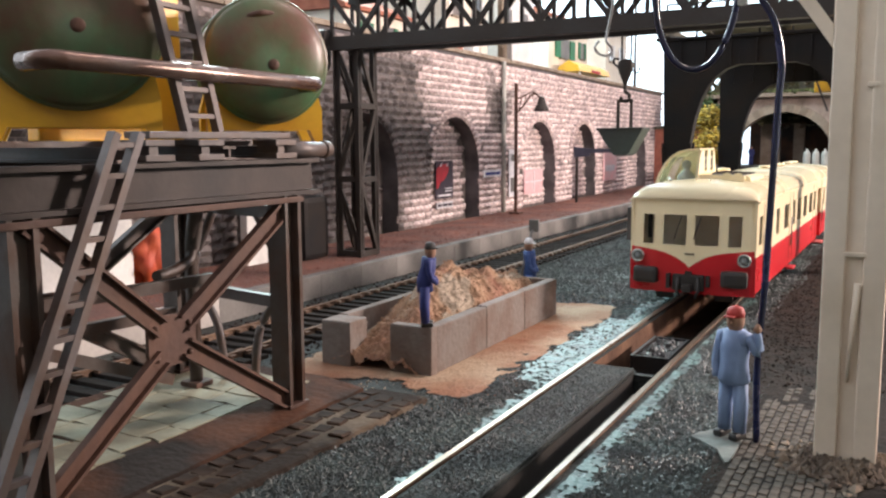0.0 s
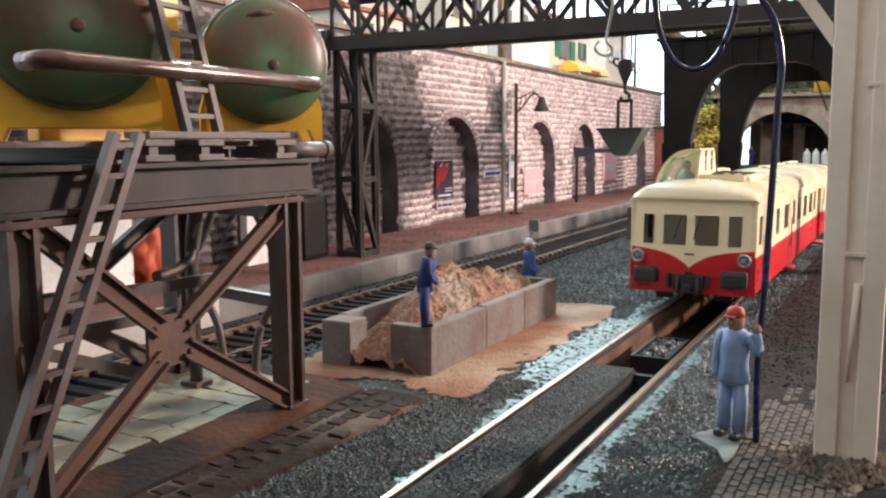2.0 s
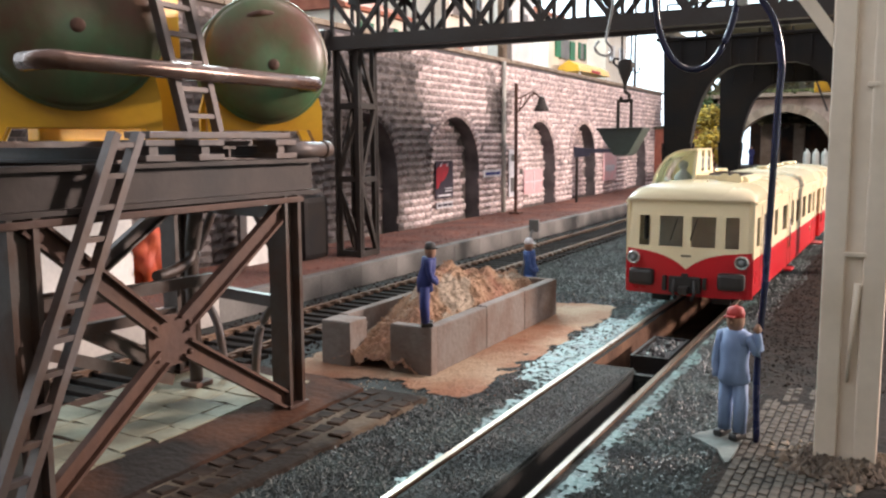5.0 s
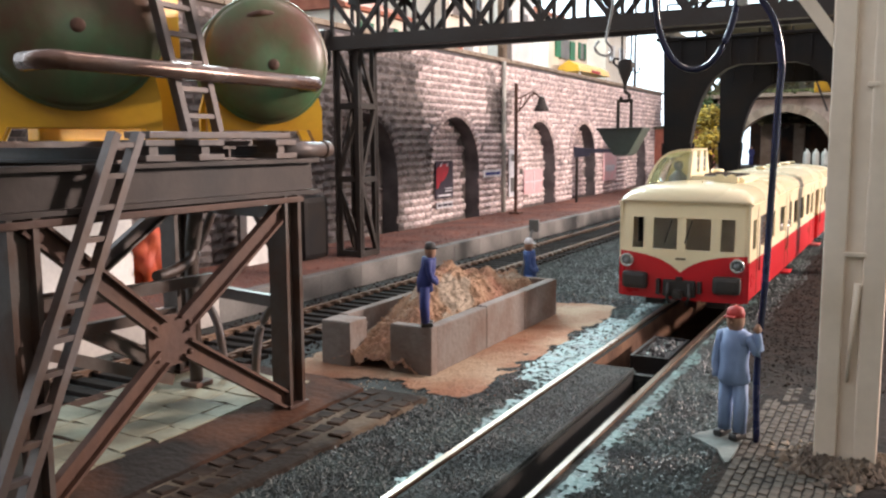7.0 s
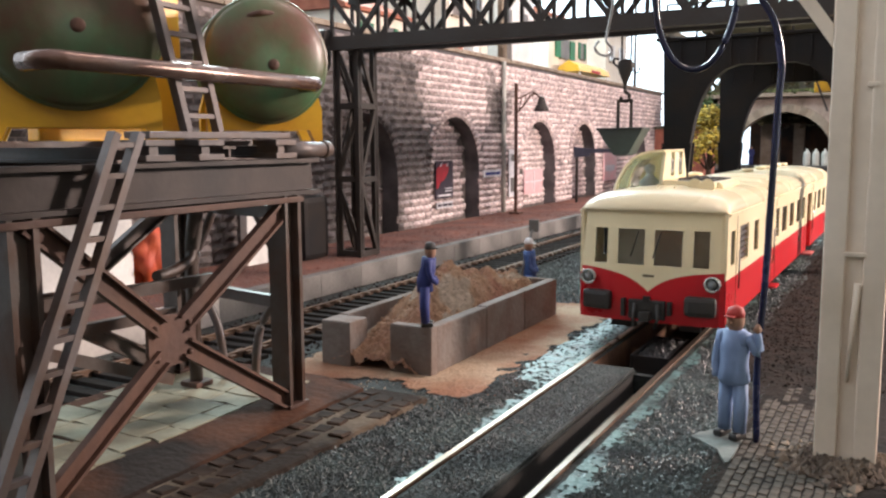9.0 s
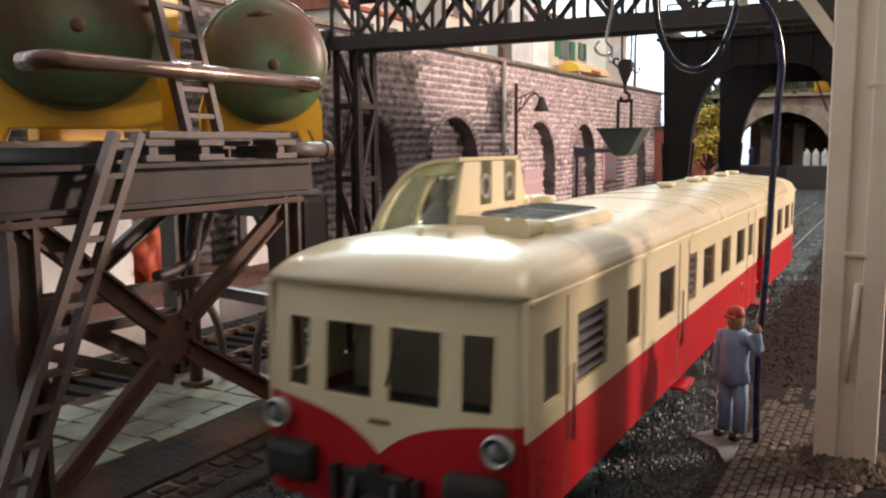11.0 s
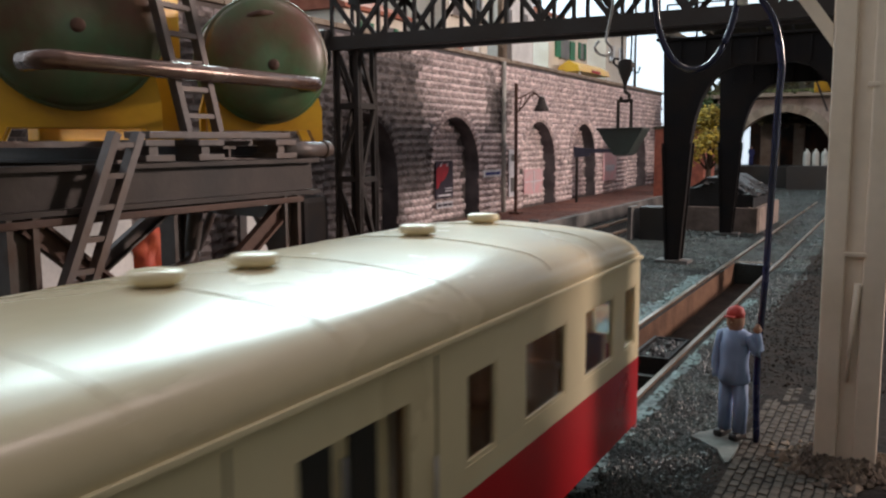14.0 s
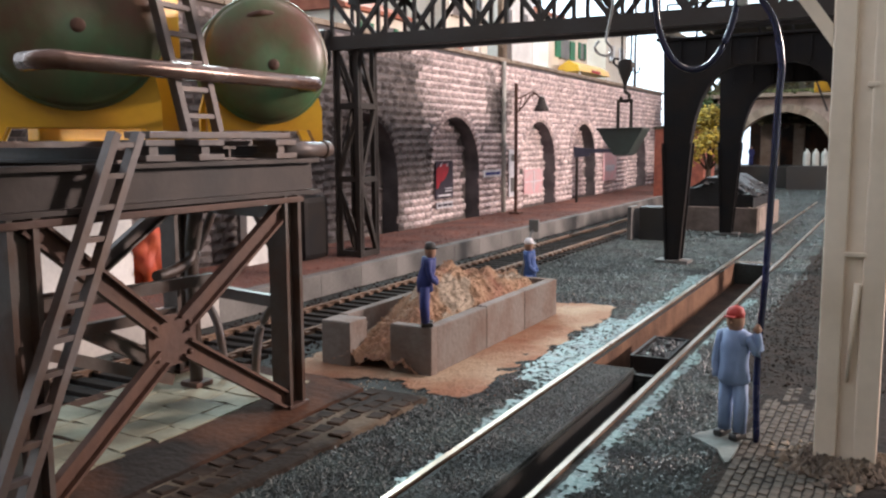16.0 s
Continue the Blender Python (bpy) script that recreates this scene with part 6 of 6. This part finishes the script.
def build_depot():
    # coal stage between the portal legs
    c = thing("coal_stage", (-86, 482, -0.7), "brown-walled coal stage heaped with coal", "coal stage")
    bm = B()
    for x, y, sx, sy in ((0, -30, 44, 3), (-21, 8, 3, 74), (21, 8, 3, 74)):
        box(bm, (x, y, 6.5), (sx, sy, 13), bevel=0.4)
    part("wall_planks", bm, TUNSTONE, c)
    spots = []
    for _ in range(2600):
        x, y = rnd.uniform(-19, 19), rnd.uniform(-28, 44)
        z = 14 + 12 * (1 - abs(x) / 22) * (0.7 + .5 * wob(x, y, .09))
        spots.append((x, y, z + 3.5, rnd.uniform(1.0, 2.4)))
    bm = B()
    prism(bm, [(-19, 1), (19, 1), (19, 18), (4, 28), (-5, 28), (-19, 18)], "y", -28, 44)
    part("coal_bed", bm, COAL, c)
    grains("coal", COAL, spots, c)
    bm = B()
    box(bm, (0, 0, 8), (13, 12, 16), bevel=0.5)
    b = solid("coal_bin", bm, BLACK, (-104, 405, -0.7), "square black steel coal bin", "bin")
    bm = B()
    box(bm, (0, 0, 8), (2.0, 14, 16), bevel=0.3)
    solid("white_fender", bm, KERB, (-114, 402, -0.7), "pale grey fender board beside the bin", "board")
    # tunnel mouth and its wall
    y0, cx, hw, crown = 700.0, -84.0, 37.0, 69.0
    w = thing("tunnel_portal", (cx, y0, -0.7), "stone tunnel mouth with a mossy cornice", "tunnel portal", kind="structure")
    bm = B()
    n = 22
    pts = [(hw * math.cos(math.pi * k / n), crown - hw + hw * math.sin(math.pi * k / n)) for k in range(n + 1)]
    ztop = 80
    for (x1, z1), (x2, z2) in zip(pts, pts[1:]):
        prism(bm, [(x1, z1), (x2, z2), (x2, ztop), (x1, ztop)], "y", 0, 12)
    box(bm, (hw + 60, 6, ztop / 2), (120, 12, ztop))
    box(bm, (-hw - 6, 6, ztop / 2), (12, 12, ztop))
    part("face", bm, TUNSTONE, w)
    for k in range(25):
        a = math.pi * (k + 0.5) / 25
        bm = B()
        box(bm, (0, 0, 0), (5.2, 3.2, 6.4), Matrix.Rotation(-(a - math.pi / 2), 4, "Y"), bevel=0.5)
        for v in bm.verts:
            v.co += Vector(((hw + 2.6) * math.cos(a), -1, crown - hw + (hw + 2.6) * math.sin(a)))
        part("voussoir", bm, CONC, w)
    bm = B()
    box(bm, (30, 2, ztop + 1.5), (230, 20, 3), bevel=0.5)
    part("cornice", bm, CONC, w)
    spots = [(rnd.uniform(-80, 140), rnd.uniform(-8, 14), ztop + 2.5 + rnd.uniform(0, 2.5), rnd.uniform(1, 2.4)) for _ in range(900)]
    grains("moss", MOSS, spots, w)
    # inside: platform hall walls and columns
    bm = B()
    box(bm, (0, 110, 40), (160, 3, 90))
    box(bm, (60, 60, 40), (3, 100, 90))
    box(bm, (0, 60, 84), (160, 110, 2))
    part("inner_lining", bm, CORK, w)
    for x, w_ in ((-13.5, 15), (8, 8)):
        bm = B()
        box(bm, (x, 40, 32), (w_, 6, 64), bevel=0.5)
        part("inner_pier", bm, CONC, w)
    bm = B()
    box(bm, (0, 34, 13.5), (72, 40, 27), bevel=0.5)
    part("inner_platform", bm, BLACK, w)
    bm = B()
    box(bm, (-41.5, 70, 46), (14, 2, 38))
    lw = solid("lit_window", bm, DAYLIT, (cx, y0, -0.7), "bright window at the back of the tunnel hall", "window", kind="structure")
    rack = g = thing("gas_rack", (-65, 690, 27.6), "row of pale gas cylinders on a blue rack", "gas rack")
    for k in range(4):
        bm = B()
        lathe(bm, [(2.5, 0), (2.6, 0.6), (2.6, 8.5), (1.9, 10.4), (0.8, 11.2), (0.8, 12.4)], 12, Matrix.Translation((k * 6.2, 0, 0)))
        part("gas_cylinder", bm, DULLW, g)
    bm = B()
    box(bm, (26, 2, 7), (10, 8, 14), bevel=0.4)
    part("blue_case", bm, BLUE, g)
    bm = B()
    box(bm, (9, 0, -14.6), (44, 16, 29), bevel=0.4)
    part("plinth", bm, BLACK, g)
    bm = B()
    prism(bm, [(-88, 560), (-84, 600), (-86, 640), (-94, 690), (-106, 740), (-116, 740), (-110, 690), (-106, 640), (-104, 600), (-100, 560)], "z", -1, 0.3)
    solid("sandy_path", bm, SAND, (0, 0, 0), "pale sandy path curving towards the tunnel", "path", kind="structure")
    # brick house and tree behind the portal
    h = thing("brick_house", (-146, 650, -0.7), "red brick lineside house behind the portals", "house")
    bm = B()
    box(bm, (0, 0, 28), (36, 40, 56))
    part("wall", bm, BRICK, h)
    bm = B()
    prism(bm, [(-19, 56), (19, 56), (19, 57.5), (0, 60), (-19, 57.5)], "y", -21, 21)
    part("roof", bm, OLIVE, h)
    tree((-114, 575, -0.7), 78, 17, LEAFY, "small yellow autumn tree behind the portal legs")
    tree((-168, 800, 20), 78, 26, LEAFG, "dark green tree at the end of the stone wall")
    bm = B()
    box(bm, (0, 0, 11), (60, 60, 22), bevel=1)
    solid("earth_bank", bm, EARTH, (-168, 800, -0.7), "earth bank at the end of the wall", "bank", kind="structure")
    bush = tree((-30, 740, 80), 40, 16, LEAFY, "yellow bush above the tunnel mouth")
    # wooded hillside over the tunnel
    bm = B()
    g = {}
    for i in range(61):
        for j in range(31):
            x = -158 + 560 * i / 60
            top = 178 * min(1, (i + 2) / 9) ** 0.6
            z = 60 + (top - 60) * j / 30
            g[i, j] = bm.verts.new((x + 6 * wob(z, i, .08), 745 + 1.2 * (z - 80) + 16 * wob(x, z, .05), z + 5 * wob(x, j, .11)))
    for i in range(60):
        for j in range(30):
            bm.faces.new((g[i, j], g[i + 1, j], g[i + 1, j + 1], g[i, j + 1]))
    spots = [(v.co.x + rnd.uniform(-5, 5), v.co.y - 2 + rnd.uniform(-3, 3), v.co.z + rnd.uniform(-4, 4), rnd.uniform(1.2, 3.6)) for v in bm.verts for _ in range(3)]
    hill = solid("hillside", bm, HILL, (0, 0, -0.7), "dark olive scrub-covered hillside over the tunnel", "hillside", kind="structure")
    ob = grains("scrub", island(HILL, 0.4), spots)
    tagged(ob, "olive and brown scrub on the hillside", "scrub", kind="stuff")
    # the whole tunnel front stands further back and is that much larger
    back = Matrix.Translation((0, 0, -13.1 * MM)) @ Matrix.Scale(1.286, 4)
    for q in (w, lw, rack, bush, hill, ob):
        q.matrix_world = back @ q.matrix_world
    # yellow crane cab glimpsed beside the post
    k = thing("yellow_crane", (-50, 560, -0.7), "yellow crane arm with dark lattice beside the post", "crane")
    bm = B()
    box(bm, (12, 0, 82), (24, 10, 13), bevel=0.6)
    part("cab", bm, YELLOW, k)
    bm = B()
    for q in range(4):
        bar(bm, (-2 + q * 7, -6, 90), (8 + q * 7, -6, 64), 1.2)
    box(bm, (20, 0, 38), (5, 5, 76))
    part("lattice", bm, STEELD, k)


# ---- town above the wall and the backdrop ----
def house(loc, sx, sy, h, wallm, roofm, label, windows=(), shutters=True):
    t = thing("town_house", loc, label, "house", "houses above the wall")
    bm = B()
    box(bm, (0, 0, h / 2), (sx, sy, h), bevel=0.3)
    part("wall", bm, wallm, t)
    bm = B()
    prism(bm, [(-sx / 2 - 3, h), (sx / 2 + 3, h), (sx / 2 + 3, h + 2), (0, h + sx * .28), (-sx / 2 - 3, h + 2)], "y", -sy / 2 - 3, sy / 2 + 3)
    part("roof", bm, roofm, t)
    for (y, z, w, hh) in windows:
        bm = B()
        box(bm, (sx / 2 + 0.1, y, z), (0.8, w, hh))
        wn_ = part("window", bm, WINDK, t)
        for s in (-1, 1):
            bm = B()
            box(bm, (sx / 2 + 0.6, y + s * w * .8, z), (0.9, w * .55, hh), bevel=0.1)
            part("shutter", bm, GREENP if shutters else WHITE, wn_)
        bm = B()
        box(bm, (sx / 2 + 0.8, y, z - hh / 2 - .6), (1.6, w * 1.2, 1.0))
        part("sill", bm, CONC, wn_)
    return t


def build_town():
    bm = B()
    prism(bm, [(-222, 100), (-222, 860), (-700, 860), (-700, 100)], "z", 0, 90)
    solid("terrace", bm, EARTH, (0, 0, 0), "earth terrace of the town above the wall", "terrace", kind="structure")
    house((-262, 470, 90), 46, 60, 62, RENDERW, ROOFT, "cream town house with terracotta roof above the wall", ((-15, 38, 8, 14), (15, 38, 8, 14)), False)
    house((-270, 380, 90), 50, 60, 22, RENDERW, ROOFT, "low house with a terracotta roof above the wall", ((-12, 12, 7, 10), (12, 12, 7, 10)))
    house((-268, 560, 90), 46, 62, 74, WHITE, ROOFT, "white town house with small windows above the wall", ((-14, 40, 8, 14), (14, 40, 8, 14), (-14, 18, 8, 12)), False)
    house((-285, 710, 90), 48, 96, 58, RENDERW, ROOFT, "cream house with green shutters above the wall", ((-11, 35, 22, 16), (32, 37, 9, 14)))
    house((-290, 860, 90), 50, 70, 66, RENDERW, ROOFT, "tall cream house at the end of the street", ((-18, 44, 9, 16), (14, 44, 9, 16)), False)
    a = thing("market_awning", (-246, 708, 89.6), "yellow and white market awning on thin poles", "awning")
    bm = B()
    prism(bm, [(-10, 14), (10, 14), (8, 19), (0, 23), (-8, 19)], "y", -40, 40)
    part("canvas", bm, YELLOW, a)
    for x in (-9, 9):
        for y in (-38, 38):
            bm = B()
            rod(bm, [(x, y, 0), (x, y, 14.5)], 0.6, 6)
            part("pole", bm, WHITE, a)
    bm = B()
    box(bm, (10.3, 0, 15.4), (0.5, 22, 2.4))
    part("valance", bm, REDCAP, a)
    bm = B()
    rod(bm, [(0, 0, 0), (0, 0, 95)], 1.6, 8, 1.0)
    solid("utility_pole", bm, KERB, (-240, 840, 89.5), "grey utility pole at the street's end", "pole")
    bm = B()
    rod(bm, [(0, 0, 0), (0, 0, 88)], 3.0, 10, 2.6)
    box(bm, (0, 0, 44), (3, 8, 60))
    solid("brick_chimney", bm, CONC, (-222, 486, 89.5), "tall brown column standing on the wall's terrace", "column")
    for y, c in ((410, ORANGE), (430, WHITE)):
        bm = B()
        box(bm, (0, 0, 5), (8, 15, 5), bevel=1.4)
        box(bm, (0, 1, 9), (7, 8, 5), bevel=1.6)
        v = solid("parked_car", bm, c, (-216, y, 88.5), "small parked model car on the terrace", "car", "cars on the terrace")
    # low clutter seen beneath the stand
    # shapeless orange lump added in place of a small figure-like thing
    bm = B()
    lathe(bm, [(0.1, 0), (4, 0.1), (5, 2), (5.6, 5), (5.5, 8), (4.9, 11), (4, 14), (2.6, 16), (0.1, 17)], 28)
    for v in bm.verts:
        k = 1 + 0.9 * noise.noise(v.co * 0.28) + 0.4 * noise.noise(v.co * 0.8)
        v.co.x, v.co.y = v.co.x * k, v.co.y * k
    solid("orange_rag", bm, ORANGE, (-190, 172, 5.9), "orange lump on the platform, in place of a small figure-like shape", "rag")
    for y, w in ((146, 38), (217, 10)):
        bm = B()
        box(bm, (0, 0, 12), (3, w, 24), bevel=0.3)
        solid("notice_panel", bm, WHITE, (-190, y, 5.9), "white panel standing on the platform", "panel")
    bm = B()
    box(bm, (0, 0, 11), (20, 14, 22), bevel=2.0)
    solid("dark_cabinet", bm, PORTALK, (-188, 236, 5.9), "dark rounded cabinet beside the gantry tower", "cabinet")
    # unseen walls and board added round the camera to shade the near track
    bm = B()
    box(bm, (36, -84, 60), (4, 480, 130))
    solid("wall_near", bm, CONC, (0, 0, 0), "added unseen wall that keeps the lamp off the near track", "wall", kind="structure")
    bm = B()
    box(bm, (-40, -225, 112), (230, 330, 4))
    solid("ceiling", bm, CONC, (0, 0, 0), "added unseen board that shades the near yard from above", "ceiling", kind="structure")
    bm = B()
    box(bm, (-250, -420, 150), (900, 4, 320))
    solid("wall_behind", bm, CONC, (0, 0, 0), "added plain wall behind the camera, out of view", "wall", kind="structure")
    # backdrop
    bm = B()
    box(bm, (-740, 900, 350), (4, 3200, 1400))
    box(bm, (0, 1700, 350), (1500, 4, 1400))
    solid("backdrop", bm, DAYLIT, (0, 0, 0), "pale overexposed sky backdrop board", "backdrop", kind="structure")


def lit(name, colour, strength):
    m = bpy.data.materials.new(name)
    m.use_nodes = True
    b = m.node_tree.nodes["Principled BSDF"]
    b.inputs["Base Color"].default_value = (*colour, 1)
    b.inputs["Emission Color"].default_value = (*colour, 1)
    b.inputs["Emission Strength"].default_value = strength
    return m


DAYLIT = lit("bright_backdrop", (0.80, 0.95, 1.0), 1.8)

build_ground()
build_track("main_track", TRACK_X, -500, 700, "main track with bright rails set in gravel", False)
build_track("platform_track", LEFT_X, -40, 700, "platform track with dark sleepers", True)
build_infill()
build_platform()
railcar = build_railcar()
build_tank_stand()
build_bin()
build_gantry()
build_portals()
build_post()
build_figures()
build_hoses()
build_platform_things()
build_depot()
build_town()
build_posters()
build_ground_cover()
build_wall()
motions()
